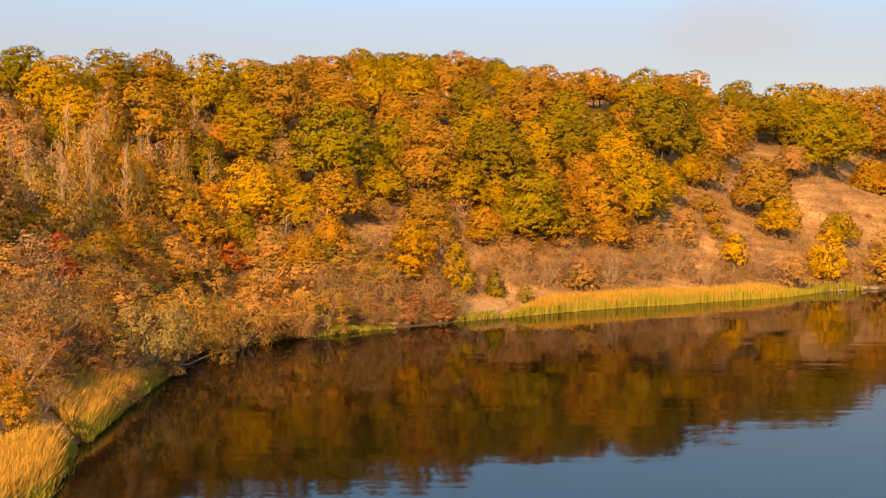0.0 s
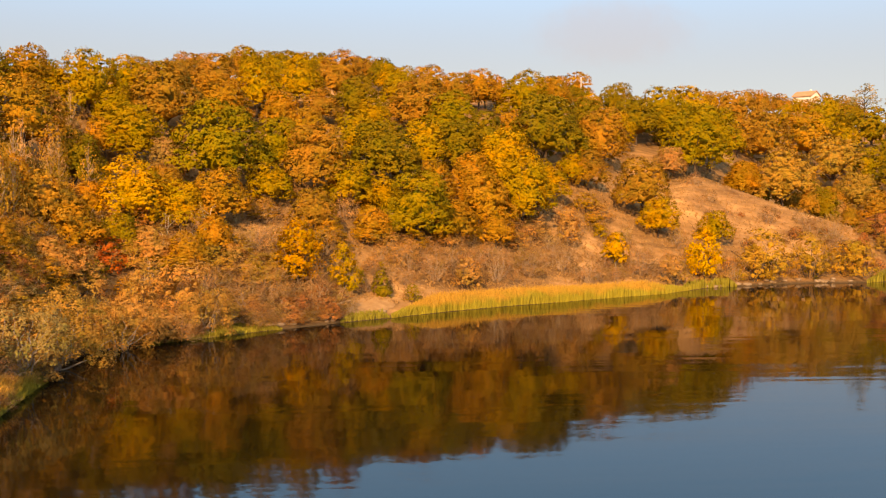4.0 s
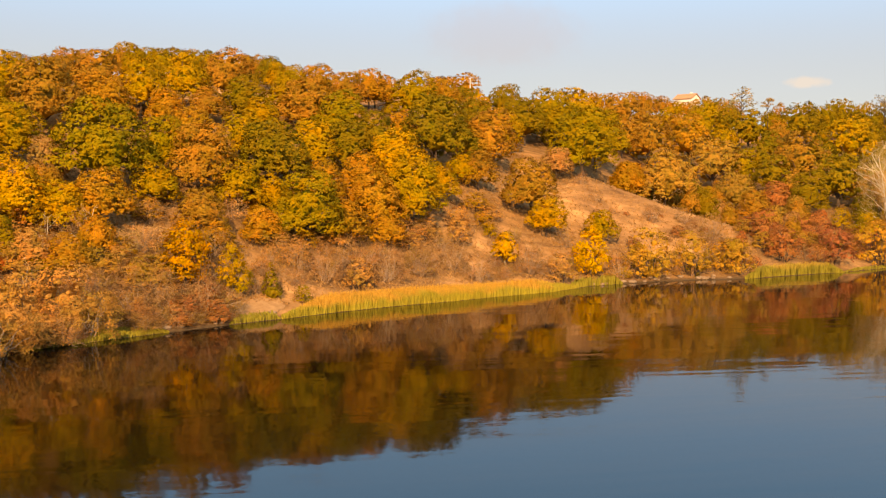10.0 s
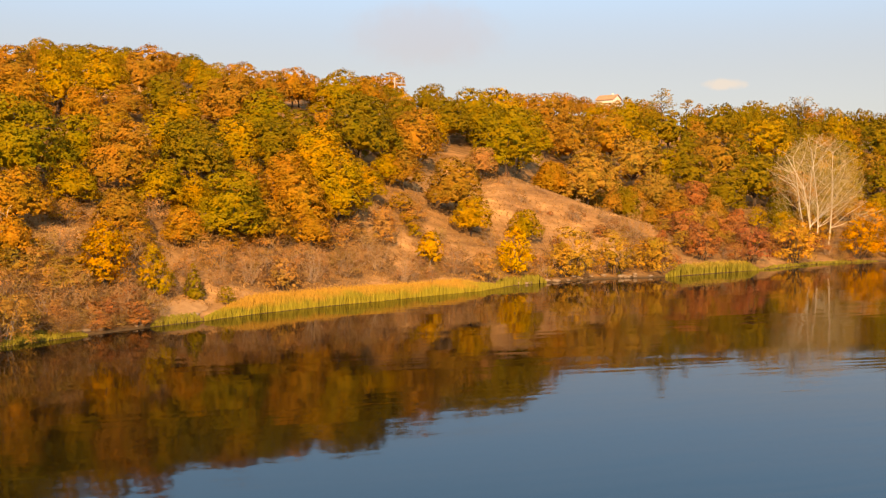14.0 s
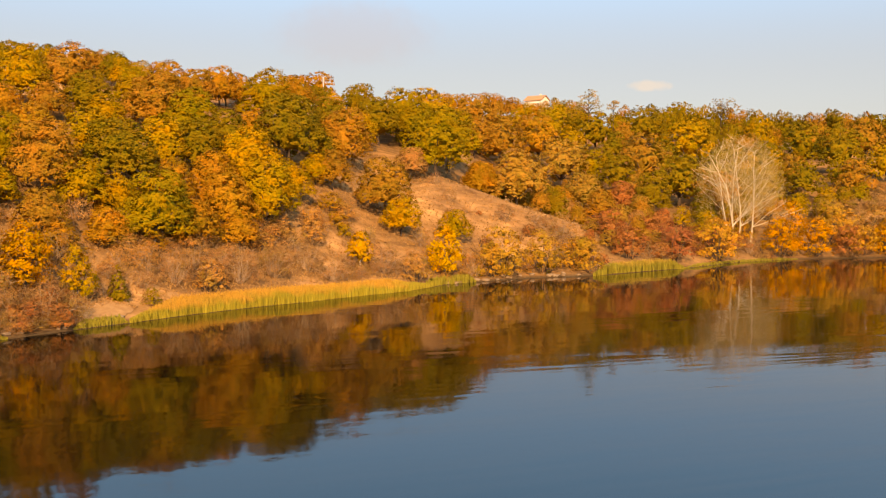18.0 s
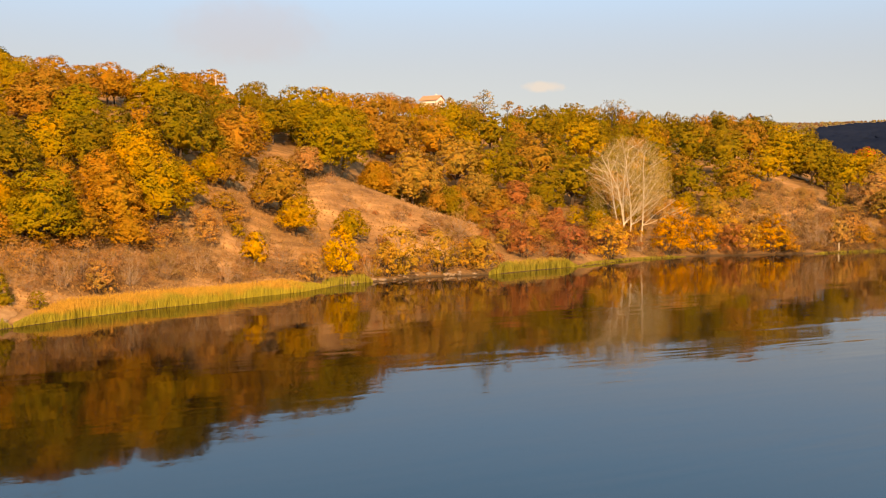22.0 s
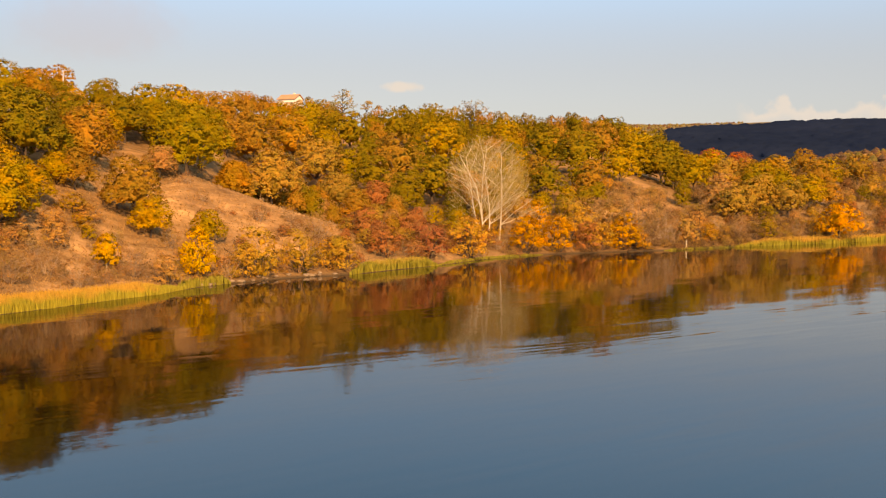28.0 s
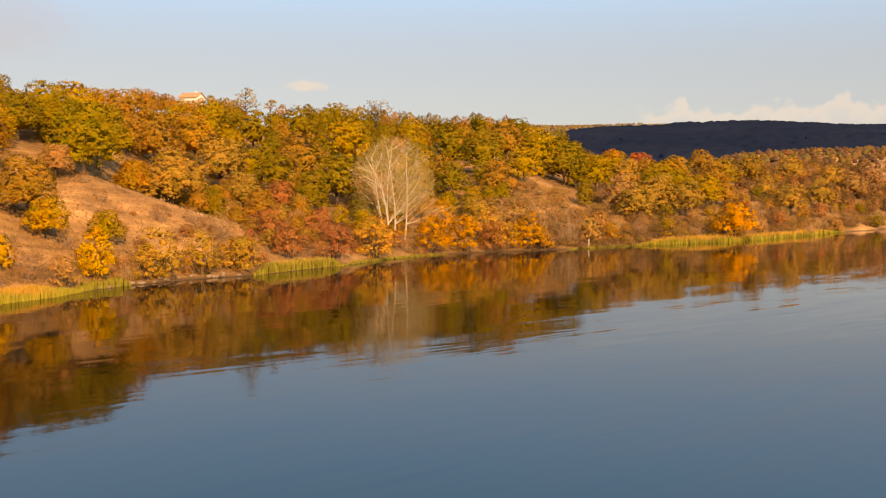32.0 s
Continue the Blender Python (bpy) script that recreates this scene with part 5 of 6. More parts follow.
stand(438, 264, 2.4, 2.8, N)
stand(458, 261, 2.3, 2.7, BO)
stand(451, 283, 2.4, 2.5, BO)
stand(470, 258, 2.4, 2.8, N)
stand(452, 289, 2.6, 2.7, N)
stand(454, 288, 2.5, 3.0, N)
stand(464, 274, 2.8, 3.3, K)
stand(459, 282, 2.4, 2.9, BO)
stand(465, 272, 3.6, 4.2, N)
stand(472, 264, 2.5, 2.9, N)
stand(475, 263, 2.3, 2.4, N)
stand(478, 260, 2.5, 2.6, M)
stand(499, 266, 2.4, 2.3, R)
stand(505, 272, 2.2, 2.7, N)
stand(508, 287, 2.5, 2.6, N)
stand(507, 292, 2.8, 2.7, N)
build_stand("upper_wood", "dense autumn wood of olive, gold and rust trees along the ridge", "woodland", "far_oak")


# scrub on the bank and the dry slopes
scrub_belt(-24, -14, 16, 44, 44, 1.6, 3.2, (P, PB, M, A, B, P, M, PB), 21)
scrub_belt(-21, -15.5, 13, 34, 34, 1.8, 3.0, (B, M, K, P, B), 35)
scrub_belt(-25, -21, 20, 44, 22, 1.8, 3.0, (B, M, K, P, B), 36)
scrub_belt(-14, 3, 2.5, 14, 60, 1.2, 2.4, (N, K, B, P, N, K), 22)
scrub_belt(-14, 4, 8, 28, 56, 2.0, 3.4, (P, A, B, B, PB, BO, O), 28)
scrub_belt(3, 20, 6, 22, 64, 1.0, 2.1, (K, K, B, K, PB), 23)
scrub_belt(4, 15, 14, 26, 34, 1.8, 2.8, (P, B, PB, A, B), 29)
scrub_belt(20, 27, 3, 26, 20, 0.5, 1.3, (K, B, M, K), 24)
scrub_belt(20.5, 27, 5, 22, 12, 1.2, 2.0, (N, K, N, M), 45)
scrub_belt(27.5, 36, 4, 28, 84, 1.5, 3.2, (M, M, B, C2, K, BO, M), 25)
scrub_belt(36, 47, 4, 26, 30, 1.4, 2.6, (P, B, BO, A, K), 26, True)
scrub_belt(46.5, 63, 3, 130, 330, 1.6, 3.8, (N, B, K, N, BO, N, R), 27, True)
scrub_belt(45.5, 61, 2, 30, 150, 1.3, 2.8, (K, B, M, BO, T, B), 38, True)
scrub_belt(43.5, 49.5, 0, 5, 30, 1.2, 2.4, (N, K, N, B), 41, True)
scrub_belt(36.5, 50, -0.2, 4, 34, 1.0, 2.3, (K, B, A, M, K, P), 37, True)
scrub_belt(40.3, 45.2, 8, 44, 105, 2.0, 3.6, (PB, PB, B, P), 30, True)
scrub_belt(20, 27.5, 0.6, 4, 22, 0.7, 1.5, (K, B, P, O), 32)
# dark K bushes between the reed clumps stand in for the shaded gap
for a, d, h, colour in ((-20.4, 54.5, 1.3, K), (-21.2, 53.5, 1.5, K), (-19.75, 57.0, 1.2, K), (-22.0, 54.5, 1.7, A), (-20.9, 56.6, 1.5, M), (-22.8, 52.0, 1.8, A), (-20.0, 55.4, 0.9, K), (-23.4, 55.0, 2.0, A),
                        (-18.6, 60.8, 1.7, M), (-17.9, 62.5, 1.9, B), (-17.3, 63.6, 1.8, K), (-18.2, 63.8, 2.2, M), (-16.9, 65.4, 2.0, K), (-19.2, 62.2, 2.0, B), (-19.9, 61.8, 1.9, K), (-20.7, 61.5, 2.2, B)):
    plant("bush", d * math.sin(radians(a)), d * math.cos(radians(a)), h, 1.4 * h, colour, 0.1)
rng = np.random.default_rng(43)
for k in range(24):
    a = rng.uniform(-23.0, -12.5)
    d = shore_distance(a) + rng.uniform(29, 46)
    plant("poplar", d * math.sin(radians(a)), d * math.cos(radians(a)), rng.uniform(6.0, 8.5), rng.uniform(2.6, 3.8), (BO, T, PB, BO, T)[k % 5])
scrub_belt(-19, -14.5, 8, 26, 26, 1.6, 2.8, (P, T, P, PB, A), 42)
scrub_belt(-17.2, -12.2, 15, 33, 44, 1.8, 3.2, (P, T, PB, A, B, T), 44)
for a, d, h in ((-17.9, 57.5, 1.2), (-17.4, 59.8, 1.3), (-16.9, 61.5, 1.2), (-17.0, 60.2, 1.0)):
    plant("bush", d * math.sin(radians(a)), d * math.cos(radians(a)), h, 1.5 * h, N, 0.1)
leaf_litter()
build_stand("brush", "brown and olive brushwood over the far bank", "brushwood", "scrub")
scrub_belt(-4.2, 1.0, 0.0, 4, 32, 1.2, 2.5, (N, B, M, K), 39)
# low dark bushes, their colour put in for the shaded hollows here
scrub_belt(-15.5, -6.5, -0.4, 2.2, 26, 0.8, 1.7, (N, N, K), 40)
scrub_belt(-15.5, -7, -0.4, 4, 40, 1.3, 2.7, (K, P, K, B, P, BO), 31)


# ---- the bare pale tree by the water ----
def bare_tree(x, y, height, radius, seed, stems, name, label, twig_mat, limbs=11, fine=7, group=""):
    """Pale stems fanning from one foot, branched down to fine twigs that fill a rounded head."""
    rng = np.random.default_rng(seed)
    root = tagged(new(name), label, "tree", group)
    root.matrix_basis = pose(x, y, ground_z(x, y) - 0.2)
    mid, half = Vector((0, 0, height * 0.57)), Vector((radius, radius, height * 0.44))

    def inside(p):
        q = p - mid
        return (q.x / half.x) ** 2 + (q.y / half.y) ** 2 + (q.z / half.z) ** 2 < 1

    def grow(p, d, length, r, level, limbs_out, twigs_out):
        """A wavering limb; side limbs leave it on the way. Gives back its points and radii."""
        steps = 5 if level < 2 else 3
        points, radii = [p], [r]
        for i in range(steps):
            if level > 0 and not inside(p) and p.z > height * 0.35:
                break
            d = (d + Vector(rng.normal(0, 0.09 + 0.04 * level, 3)) + Vector((0, 0, 0.05))).normalized()
            q = p + d * (length / steps)
            r2 = r * (0.80 if level < 2 else 0.72)
            points.append(q)
            radii.append(r2)
            if level > 1:
                twigs_out.append((p, q, r, r2))
            kids = {0: limbs / 5 if i > 0 else 2.6, 1: 2.1, 2: fine / 3, 3: 1.0}.get(level, 0)
            for _ in range(int(kids) + (rng.uniform() < kids % 1)):
                side = Vector(rng.normal(0, 1, 3))
                e = (d * (0.42 if level == 0 else 0.62) + (side - side.dot(d) * d).normalized() * rng.uniform(0.5, 0.95) + Vector((0, 0, 0.14))).normalized()
                grown = grow(q, e, length * rng.uniform(0.42, 0.62), r2 * (0.5 if level < 2 else 0.6), level + 1, limbs_out, twigs_out)
                if level == 0 and len(grown[0]) > 1:
                    limbs_out.append(grown)
            p, r = q, r2
        return points, radii

    all_twigs = []
    for sx, sy, ix, iy, h, r in stems:
        limbs_out = []
        v, f = tube(*grow(Vector((sx, sy, 0)), Vector((ix, iy, 1)).normalized(), h, r, 0, limbs_out, all_twigs), 7)
        part("stem", mesh_of("stem", v, f, PALE_BARK), root, "pale smooth stem")
        for grown in limbs_out:
            v, f = tube(*grown, 4)
            part("limb", mesh_of("limb", v, f, PALE_BARK), root)
    v, f = sticks(all_twigs, 3)
    tagged(part("twig", mesh_of("twig", v, f, twig_mat), root), kind="stuff")
    return root


bare_tree(114.2, 157.5, 19.0, 7.9, 5, ((-0.9, 0, -0.03, 0.03, 17.5, 0.18), (-0.4, 0.5, 0.05, 0.08, 18, 0.16), (0.1, -0.3, 0.10, -0.06, 17, 0.15), (2.5, -0.4, 0.03, 0.0, 16.5, 0.17),
                                       (-1.3, 0.4, -0.12, 0.08, 16, 0.14)),
          "bare_tree", "tall leafless tree with pale grey-white stems and fine twigs", WHITE_TWIGS, 15, 9)
for k, (a, d, h) in enumerate(((-17.9, 92, 6.5), (-16.6, 96, 7.0), (-18.9, 100, 6.0), (-11.7, 104, 5.5), (-12.9, 99, 5.0), (-8.6, 101, 5.0), (-20.6, 90, 6.0), (-6.8, 104, 4.6), (-9.8, 93, 4.2))):
    bare_tree(d * math.sin(radians(a)), d * math.cos(radians(a)), h, h * 0.3, 40 + k, ((0, 0, 0.05, 0.0, h * 0.92, 0.06), (0.2, 0.1, -0.2, 0.1, h * 0.7, 0.045)), "bare_sapling",
              "thin leafless young tree with a pale stem among brown scrub", TWIGS, 8, 2.4, "bare saplings of the bank")


# ---- thin-crowned trees on the skyline ----
def ridge_tree(x, y, top, width, deep, plates, colour, seed, label):
    """A slender trunk with a few limbs, each ending in a loose plate of leaves that lets the sky through."""
    rng = np.random.default_rng(seed)
    foot = ground_z(x, y) - 0.3
    root = tagged(new("ridge_tree"), label, "tree", "trees on the skyline")
    root.matrix_basis = pose(x, y, foot)
    height, lobes = top - foot, []
    v, f = tube([Vector((0.1 * math.sin(k), 0.1 * math.cos(2 * k), height * 0.93 * k / 6)) for k in range(7)], [0.16 * (1 - k / 8) for k in range(7)])
    part("trunk", mesh_of("trunk", v, f, BARK), root)
    for k in range(plates):
        t, lift = 2.4 * k + rng.uniform(-0.4, 0.4), rng.uniform(0.0, 1.0)
        reach = 0.5 * width * (1 - 0.6 * lift) * rng.uniform(0.55, 1.0)
        tip = Vector((reach * math.cos(t), reach * math.sin(t), height - (1 - lift) * deep - 0.3))
        fork = Vector((0, 0, tip.z - 0.35 * reach - 0.6))
        v, f = tube([fork, fork.lerp(tip, 0.5) + Vector((0, 0, 0.2)), tip], [0.07, 0.05, 0.02], 4)
        part("limb", mesh_of("limb", v, f, BARK), root)
        lobes.append((tuple(tip), min(width * rng.uniform(0.10, 0.17), 1.3), rng.uniform(0.4, 0.7)))
    v, f, soft = crown_cards(rng, lobes, 90 * plates, 0.13, 0, 0.3, 9, 0.6)
    part("crown", mesh_of("crown", v, f, LEAF, normals=soft), root).color = (*colour, 1)
    return root


ridge_tree(123.3, 231.2, 36.7, 6.6, 4.2, 24, (0.40, 0.30, 0.12), 81, "thin grey-olive tree standing above the ridge line")
ridge_tree(129.2, 229.4, 34.6, 3.4, 2.6, 10, (0.38, 0.28, 0.12), 82, "small thin-crowned tree on the ridge line")
ridge_tree(163.5, 233.4, 36.0, 11.0, 2.6, 17, (0.36, 0.26, 0.11), 83, "flat-topped umbrella-shaped tree on the ridge line")


# ---- willows leaning over the water at the near bend ----
def willow(x, y, size, turn, seed, colour, label, stems=8, leaves=9000):
    """A low many-stemmed willow: crooked stems under a rounded head that hangs lower on one side."""
    rng = np.random.default_rng(seed)
    root = tagged(new("willow"), label, "willow", "willows at the bend")
    root.matrix_basis = pose(x, y, ground_z(x, y) - 0.2, 0, 0, turn)
    lobes = []
    for i in range(stems):
        t = 2 * math.pi * (i + rng.uniform(0, 0.7)) / stems
        lift = rng.uniform(0.1, 1.0)
        reach = size * 0.52 * math.cos(lift * 1.25)
        tip = Vector((reach * math.cos(t) + 0.12 * size, reach * math.sin(t), size * (0.22 + 0.6 * math.sin(lift * 1.25))))
        foot = Vector((rng.normal(0, 0.2), rng.normal(0, 0.2), 0))
        points = [foot.lerp(tip, k / 6) + Vector(rng.normal(0, 0.03, 3)) * size * (0 < k < 6) for k in range(7)]
        v, f = tube(points, [0.075 * (1 - k / 7.5) for k in range(7)])
        part("stem", mesh_of("stem", v, f, WILLOW_BARK), root, "pale crooked stem")
        lobes.append((tuple(tip), size * rng.uniform(0.11, 0.16), rng.uniform(0.6, 0.85)))
    # the rounded head
    for k in range(46):
        lift, t = math.asin(rng.uniform(-0.5, 1.0)), rng.uniform(0, 6.28)
        c = Vector((0.46 * math.cos(lift) * math.cos(t) + 0.1, 0.46 * math.cos(lift) * math.sin(t), 0.33 + 0.46 * math.sin(lift))) * size
        lobes.append((tuple(c), size * rng.uniform(0.09, 0.15), rng.uniform(0.6, 0.85)))
    v, f, soft = crown_cards(rng, lobes, leaves, 0.085, 0, 0.36, 14, 0.8)
    crown = part("crown", mesh_of("crown", v, f, TWIG_LEAF, normals=soft), root)
    crown.color = (*colour, 1)
    return root


willow(-18.1, 71.0, 6.2, -20, 31, (0.46, 0.25, 0.055), "rounded willow with dense orange-gold leaves over the water", 8, 11000)
willow(-18.9, 65.2, 5.2, -60, 32, (0.36, 0.25, 0.085), "half-bare olive-tan willow with pale crooked stems at the bend", 14, 5000)
willow(-15.6, 79.4, 4.6, -25, 33, P, "low willow with apricot leaves and pale stems overhanging the bank", 9, 6500)
willow(-10.3, 86.4, 4.4, -10, 34, (0.42, 0.23, 0.055), "low orange willow leaning over a dark hollow in the bank", 8, 6000)


# ---- the house on the ridge ----
def house(x, y, turn):
    root = tagged(new("house"), "small white house with a red tiled gable roof behind the trees", "house")
    root.matrix_basis = pose(x, y, ground_z(x, y) + 3.6, 0, 0, turn) @ Matrix.Diagonal((0.72, 0.72, 0.72, 1))
    boxed("wall", (9.0, 7.0, 12.2), PLASTER, root, (0, 0, -8.0), edge=0.04)
    gable = bmesh.new()
    pts = [gable.verts.new(p) for p in ((-4.45, -3.45, 4.2), (-4.45, 3.45, 4.2), (-4.45, 0, 6.3), (4.45, -3.45, 4.2), (4.45, 3.45, 4.2), (4.45, 0, 6.3))]
    for ids in ((0, 1, 2), (3, 5, 4), (0, 2, 5, 3), (1, 4, 5, 2), (0, 3, 4, 1)):
        gable.faces.new([pts[i] for i in ids])
    me = bpy.data.meshes.new("gable")
    gable.to_mesh(me)
    gable.free()
    me.materials.append(PLASTER)
    part("gable", me, root)
    slope = math.degrees(math.atan2(2.1, 3.45))
    for s in (-1, 1):
        slab = boxed("roof", (10.2, 4.75, 0.18), ROOF_TILE, root, (0, s * 2.0, 5.22), "red-brown tiled roof slope")
        slab.matrix_basis = pose(0, s * 2.05, 5.15, -s * slope, 0, 0)
    boxed("chimney", (0.7, 0.7, 1.8), PLASTER, root, (1.8, 0.6, 5.4), "plastered chimney")
    for wx in (-2.6, 0.2, 2.8):
        win = boxed("window", (1.1, 0.08, 1.3), WOOD, root, (wx, -3.51, 1.4))
        boxed("pane", (0.9, 0.04, 1.1), GLASS, win, (0, -0.05, 0.1))
    for wy in (-1.6, 1.6):
        win = boxed("window", (0.08, 1.1, 1.3), WOOD, root, (4.51, wy, 1.6))
        boxed("pane", (0.04, 0.9, 1.1), GLASS, win, (0.05, 0, 0.1))
    wing = boxed("wing", (5.0, 4.6, 10.4), YELLOW_WALL, root, (-7.0, 1.0, -8.0), "ochre-plastered side wing")
    boxed("wing_roof", (5.6, 5.6, 0.2), ROOF_TILE, wing, (0, 0, 10.4))
    return root


house(151.5, 321.0, -58)


# ---- poles and the rail along the ridge road ----
def pole(x, y, top):
    root = tagged(new("utility_pole"), "weathered concrete utility pole on the ridge", "utility pole", "poles on the ridge")
    height = top - ground_z(x, y) + 0.3
    root.matrix_basis = pose(x, y, ground_z(x, y) - 0.3)
    v, f = sticks([((0, 0, 0), (0, 0, height), 0.17, 0.11)], 8)
    part("post", mesh_of("post", v, f, CONCRETE), root)
    boxed("crossarm", (1.6, 0.12, 0.12), WOOD, root, (0, 0, height - 0.7), turn=20)
    for s in (-0.65, 0, 0.65):
        v, f = sticks([((s * 0.94, s * 0.34, height - 0.58), (s * 0.94, s * 0.34, height - 0.36), 0.05, 0.03)], 6)
        part("insulator", mesh_of("insulator", v, f, GLASS), root)
    return root


for px, py, top in ((33.4, 222.4, 36.4), (53.5, 220.0, 36.2), (43.5, 224.0, 34.6)):
    pole(px, py, top)


def guard_rail(x0, y0, x1, y1, count):
    root = tagged(new("guard_rail"), "pale metal guard rail beside the ridge road", "guard rail")
    dx, dy = (x1 - x0) / count, (y1 - y0) / count
    for i in range(count + 1):
        x, y = x0 + i * dx, y0 + i * dy
        boxed("post", (0.14, 0.14, 1.2), CONCRETE, root, (x, y, ground_z(x, y) - 0.1))
        if i < count:
            a, b = Vector((x, y, ground_z(x, y) + 0.85)), Vector((x + dx, y + dy, ground_z(x + dx, y + dy) + 0.85))
            v, f = sticks([(a, b, 0.17, 0.17)], 6)
            part("rail", mesh_of("rail", v, f, CONCRETE), root)


guard_rail(47.5, 215.5, 55.0, 213.5, 6)


# ---- stones along the waterline ----
def stone(x, y, size, seed):
    rng = np.random.default_rng(seed)
    bm = bmesh.new()
    bmesh.ops.create_icosphere(bm, subdivisions=2, radius=0.5)
    for v in bm.verts:
        v.co *= 1 + 0.22 * noise.noise(v.co * 2.3 + Vector((seed, 0, 0)))
        v.co.z *= 0.6
    me = bpy.data.meshes.new("stone")
    bm.to_mesh(me)
    bm.free()
    me.materials.append(STONE)
    me.shade_smooth()
    ob = new("stone", me)
    ob.matrix_basis = pose(x, y, max(ground_z(x, y), 0) + 0.12 * size, 0, 0, rng.uniform(0, 360)) @ Matrix.Diagonal((size * rng.uniform(0.8, 1.5), size, size, 1))
    return tagged(ob, "rounded brown-grey stone at the waterline", "stone", "stones at the waterline")


rng = np.random.default_rng(77)
for az0, az1, count in ((-3.2, 0.6, 9), (20.2, 27.8, 34), (-11, -9, 5), (0.8, 3.2, 9)):
    for k in range(count):
        a = rng.uniform(az0, az1)
        d = shore_distance(a) + rng.uniform(-0.2, 1.2)
        stone(d * math.sin(radians(a)), d * math.cos(radians(a)), rng.uniform(0.25, 0.8), 200 + k)


# ---- the sandy landing ----
def sandy_patch(az0, az1, s0, s1):
    n, k = 26, 12
    rng = np.random.default_rng(9)
    verts = []
    for i in range(n + 1):
        for j in range(k + 1):
            a = az0 + (az1 - az0) * i / n
            w = max(math.sin(math.pi * i / n), 0.0) ** 0.5
            mid = 0.5 * (s0 + s1)
            d = shore_distance(a) + mid + (s0 + (s1 - s0) * j / k - mid) * w + 0.25 * math.sin(i * 1.7)
            x, y = d * math.sin(radians(a)), d * math.cos(radians(a))
            verts.append((x, y, ground_z(x, y) + 0.07 * w + 0.04 * rng.uniform()))
    faces = [(i * (k + 1) + j, (i + 1) * (k + 1) + j, (i + 1) * (k + 1) + j + 1, i * (k + 1) + j + 1) for i in range(n) for j in range(k)]
    return tagged(new("sandy_landing", mesh_of("sandy_landing", verts, faces, EARTH, True)), "bare sandy landing between bushes and reeds", "bare earth", kind="structure")


sandy_patch(0.9, 3.6, 0.6, 4.6)


# ---- reeds along the water ----
def reed_bed(az0, az1, depth, height, count, mat, label, seed, width=0.05, out=0.7, lean=0.12, band=None):
    """A stand of reeds between two bearings, from the waterline inland."""
    rng = np.random.default_rng(seed)
    verts, faces = [], []
    for _ in range(count):
        a = rng.uniform(az0, az1)
        edge = min(1.0, min(a - az0, az1 - a) / (0.16 * (az1 - az0)) + 0.08)
        d = shore_distance(a) - out + depth * edge * rng.uniform(0, 1)
        if band:
            lo, hi = np.interp(a, band[0], band[1]), np.interp(a, band[0], band[2])
            d = max(lo + (hi - lo) * rng.uniform(0, 1), shore_distance(a) - out)
            edge *= 0.3 + 0.7 * min(1.0, (d - shore_distance(a) + out) / 2.2)
        x, y = d * math.sin(radians(a)), d * math.cos(radians(a))
        z = max(ground_z(x, y), -0.3)
        h = height * rng.uniform(0.65, 1.12) * (0.3 + 0.7 * edge)
        t, b = rng.uniform(-1.4, 1.4), rng.normal(0, lean, 2)
        w = width * rng.uniform(0.6, 1.3)
        c, s = w * math.cos(t), w * math.sin(t)
        k = len(verts)
        verts += [(x - c, y - s, z), (x + c, y + s, z), (x + 0.35 * b[0] - 0.9 * c, y + 0.35 * b[1] - 0.9 * s, z + 0.6 * h), (x + 0.35 * b[0] + 0.9 * c, y + 0.35 * b[1] + 0.9 * s, z + 0.6 * h),
                  (x + b[0] * h * 0.8, y + b[1] * h * 0.8, z + h)]
        faces += [(k, k + 1, k + 3, k + 2), (k + 2, k + 3, k + 4)]
    soft = rng.normal(0, 0.40, (count, 3)) + np.array((-0.15, -0.5, 0.75))
    soft = np.repeat(soft / np.linalg.norm(soft, axis=1)[:, None], 5, axis=0)
    ob = new("reeds", mesh_of("reeds", verts, faces, mat, normals=soft))
    return tagged(ob, label, "reeds", "reed beds", kind="stuff")


reed_bed(3.4, 19.6, 3.2, 1.1, 26000, REED, "long bed of straw-gold reeds with green feet in shallow water", 1, 0.030, 0.7, 0.16)
reed_bed(-21.8, -14.8, 6.0, 1.0, 24000, NEAR_REED, "thick clump of golden reeds on the near bend of the bank", 2, 0.024, 1.1, 0.34, ((-21.8, -19.6, -18.9, -16.1, -14.8), (56.0, 52.5, 51.5, 61.5, 68), (61, 60.5, 59.5, 65, 70.5)))
reed_bed(-27, -19.75, 6.0, 1.15, 17000, NEAR_REED, "golden reeds with green feet at the foot of the near bank", 9, 0.021, 1.1, 0.34, ((-27, -21, -19.7), (33, 42.3, 47.5), (42, 49.5, 50.5)))
reed_bed(-9.5, -2.6, 2.2, 0.34, 3000, GREEN_REED, "low strip of fresh green grass at the waterline", 3)
reed_bed(0.6, 3.3, 1.5, 0.5, 700, GREEN_REED, "low green tufts edging the sandy landing", 10)
reed_bed(19, 22, 2.0, 0.9, 900, GREEN_REED, "short green reeds at the end of the bed", 4)
reed_bed(28.4, 33.2, 2.4, 1.2, 3500, GREEN_REED, "dense green reed patch below the dry slope", 5)
reed_bed(33, 39, 1.6, 0.32, 1300, GREEN_REED, "low green grass edging the water under the bare tree", 6)
reed_bed(45.5, 50.5, 1.6, 0.4, 700, GREEN_REED, "thin olive grass strip at the waterline", 7)
reed_bed(49.2, 59.8, 4.5, 1.3, 9000, REED, "straw and green reeds along the far bank", 8)


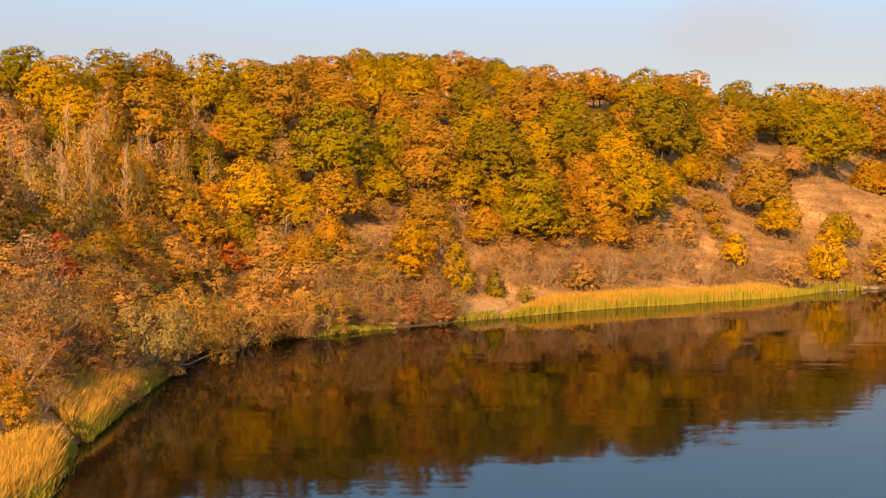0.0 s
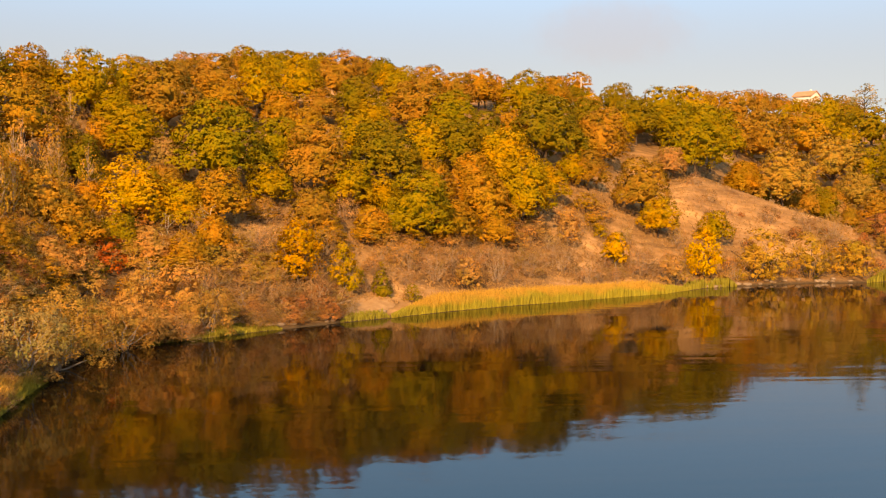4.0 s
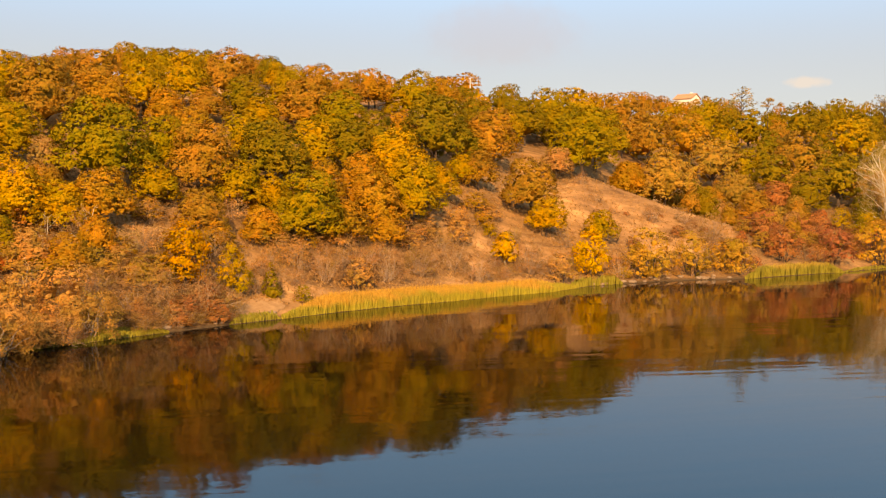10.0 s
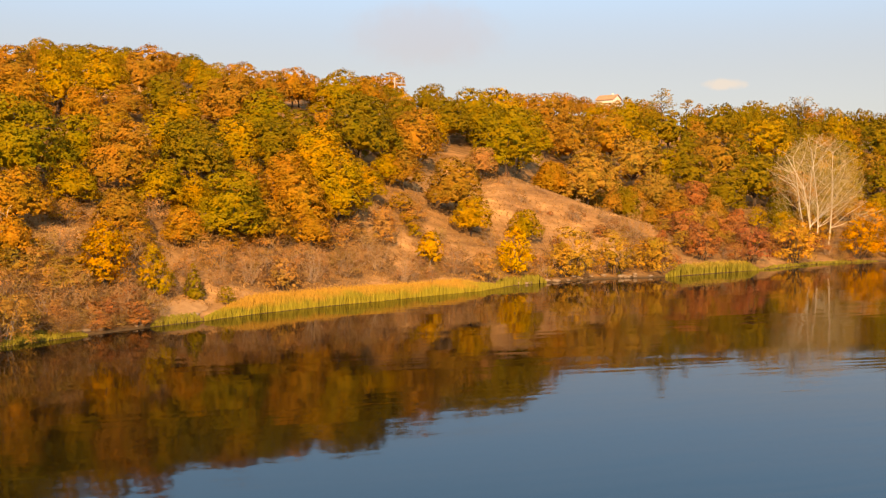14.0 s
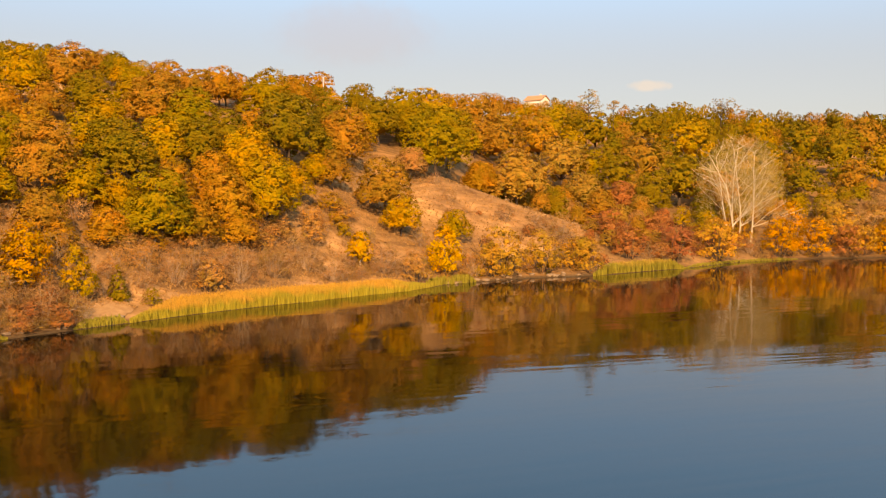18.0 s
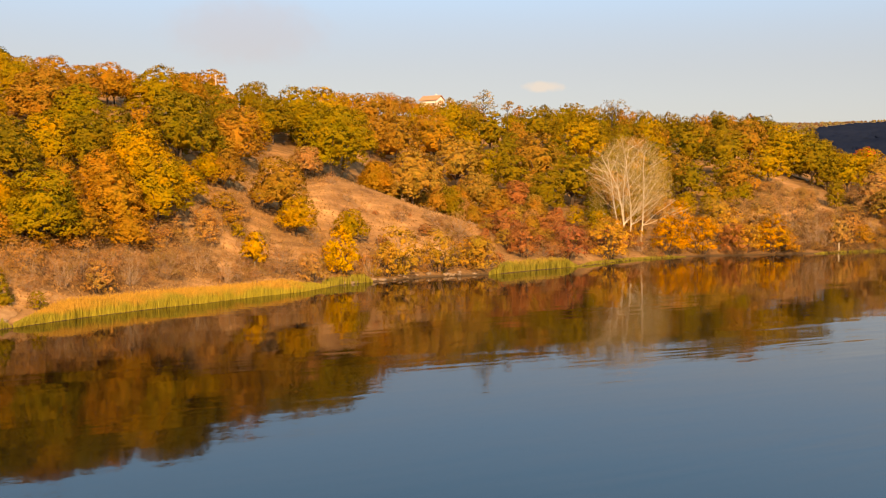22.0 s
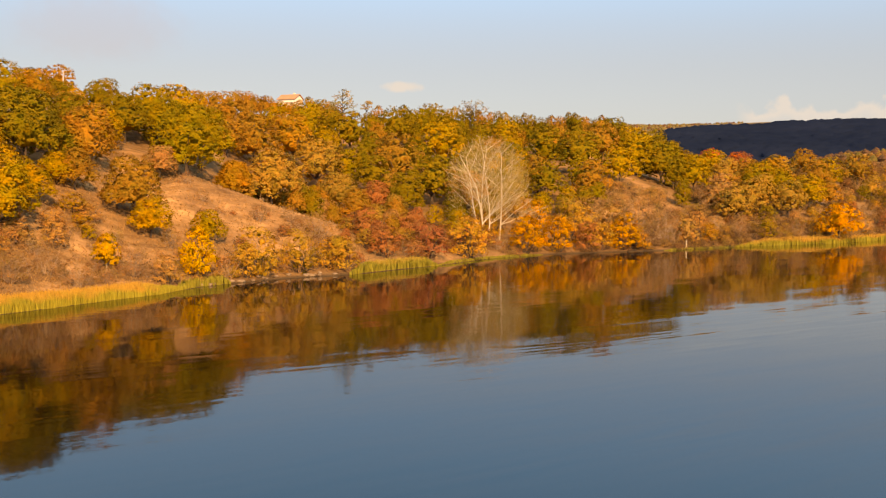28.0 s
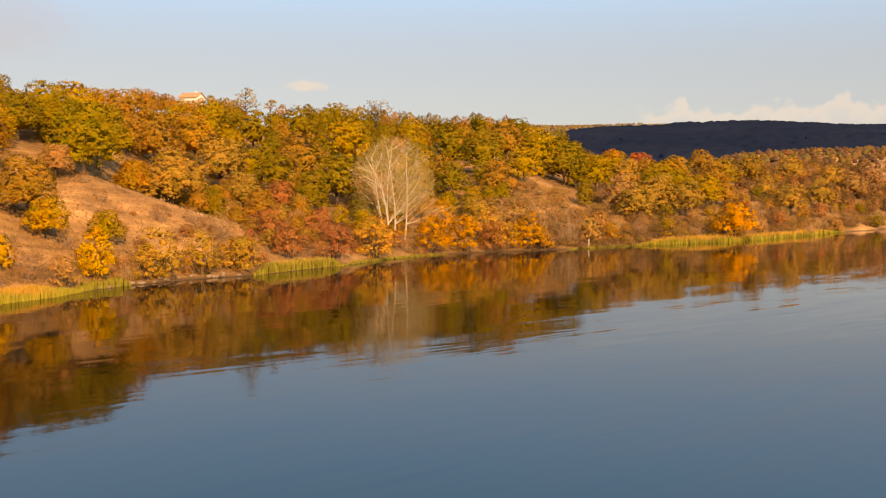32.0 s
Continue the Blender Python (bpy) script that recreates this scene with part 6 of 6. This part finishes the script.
# ---- far country ----
def far_clumps(name, count, region, size, mats, label, category, seed, tall=1.0, soft=0.0):
    """Tree heads of a distant wood: little faceted cones and domes on the land."""
    rng = np.random.default_rng(seed)
    verts, faces, slots = [], [], []
    made = 0
    while made < count:
        a, d = region(rng)
        if a is None:
            continue
        made += 1
        x, y = d * math.sin(radians(a)), d * math.cos(radians(a))
        z = ground_z(x, y)
        w = size * rng.uniform(0.6, 1.3)
        h = w * tall * rng.uniform(0.8, 1.2)
        k = len(verts)
        for ring, (f, r) in enumerate(((0.0, 0.75), (0.35, 1.0), (0.75, 0.62))):
            for i in range(6):
                t = 1.047 * i + ring * 0.5
                rr = 0.5 * w * r * rng.uniform(0.75, 1.15)
                verts.append((x + rr * math.cos(t), y + rr * math.sin(t), z + h * f + rng.uniform(-0.06, 0.06) * h))
        verts.append((x, y, z + h))
        for ring in (0, 1):
            for i in range(6):
                j = (i + 1) % 6
                o = k + 6 * ring
                faces.append((o + i, o + j, o + 6 + j, o + 6 + i))
        faces += [(k + 12 + i, k + 12 + (i + 1) % 6, k + 18) for i in range(6)]
        slots += [int(rng.integers(len(mats)))] * 18
    up = np.tile((0.0, -0.35, 0.94), (len(verts), 1)) if soft else None
    me = mesh_of(name, verts, faces, mats[0], normals=up)
    for m in mats[1:]:
        me.materials.append(m)
    me.polygons.foreach_set("material_index", slots)
    return tagged(new(name, me), label, category, kind="stuff")


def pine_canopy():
    """The closed canopy of the pine wood, cloud shade painted into its colour: a rough sheet a tree's height above the
    valley side.
    """
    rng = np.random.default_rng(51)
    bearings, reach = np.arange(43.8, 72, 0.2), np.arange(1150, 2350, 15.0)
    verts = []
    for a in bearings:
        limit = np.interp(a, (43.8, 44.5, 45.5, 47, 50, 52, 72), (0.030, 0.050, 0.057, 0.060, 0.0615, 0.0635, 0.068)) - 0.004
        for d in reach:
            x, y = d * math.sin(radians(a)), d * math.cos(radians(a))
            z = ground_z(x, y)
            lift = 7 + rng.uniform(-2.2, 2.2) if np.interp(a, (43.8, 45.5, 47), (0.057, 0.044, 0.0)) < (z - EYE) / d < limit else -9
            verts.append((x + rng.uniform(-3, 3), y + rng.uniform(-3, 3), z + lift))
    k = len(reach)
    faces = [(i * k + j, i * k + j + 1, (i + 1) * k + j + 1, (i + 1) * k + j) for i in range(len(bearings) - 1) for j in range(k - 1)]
    return tagged(new("pine_wood", mesh_of("pine_wood", verts, faces, SHADED_PINE, True)), "pine wood over the distant valley side, cloud shade and haze painted dark blue-grey", "pine wood", kind="stuff")


def ridge_region(rng):
    a, d = rng.uniform(30, 64), math.sqrt(rng.uniform(1500 ** 2, 2500 ** 2))
    x, y = d * math.sin(radians(a)), d * math.cos(radians(a))
    rise = (ground_z(x, y) - EYE) / d
    limit = np.interp(a, (43.8, 44.5, 45.5, 47, 50, 52, 72), (0.030, 0.050, 0.057, 0.060, 0.0615, 0.0635, 0.068))
    return (a, d) if rise > limit else (None, None)


def heath_region(rng):
    a = rng.uniform(45, 66)
    d = shore_distance(a) + rng.uniform(130, 560)
    return a, d


FAR_DULL, FAR_OLIVE, FAR_RUST, FAR_GOLD, FAR_BROWN = (leaf_material("far_leaves", 0.0, c) for c in ((0.17, 0.135, 0.055), (0.15, 0.105, 0.03), (0.17, 0.085, 0.035), (0.19, 0.105, 0.03), (0.12, 0.065, 0.04)))
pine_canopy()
far_clumps("ridge_wood", 3200, ridge_region, 5, (FAR_DULL, FAR_BROWN, FAR_DULL), "low olive and brown wood on the horizon ridge", "distant wood", 52, 0.7)
far_clumps("heath", 2000, heath_region, 3.2, (FAR_OLIVE, FAR_RUST, FAR_GOLD, FAR_BROWN, FAR_BROWN), "scattered autumn shrubs over the far slopes", "shrubs", 53, 0.8)


# ---- dry grass on the open slopes ----
def grass_tufts(az0, az1, s0, s1, count, seed):
    rng = np.random.default_rng(seed)
    verts, faces = [], []
    for _ in range(count):
        a = rng.uniform(az0, az1)
        d = shore_distance(a) + rng.uniform(s0, s1)
        x, y = d * math.sin(radians(a)), d * math.cos(radians(a))
        z = ground_z(x, y) - 0.03
        for _ in range(3):
            t, w, h = rng.uniform(0, 6.28), rng.uniform(0.05, 0.13), rng.uniform(0.12, 0.34)
            lx, ly = rng.normal(0, 0.15, 2)
            k = len(verts)
            verts += [(x - w * math.cos(t), y - w * math.sin(t), z), (x + w * math.cos(t), y + w * math.sin(t), z), (x + lx, y + ly, z + h)]
            faces.append((k, k + 1, k + 2))
    return tagged(new("dry_grass", mesh_of("dry_grass", verts, faces, DRY_GRASS)), "tufts of dry straw-coloured grass on the open slope", "dry grass", kind="stuff")


grass_tufts(14, 29, 2, 60, 7000, 61)
grass_tufts(-10, 14, 3, 40, 9000, 62)
grass_tufts(40, 50, 4, 50, 5000, 63)
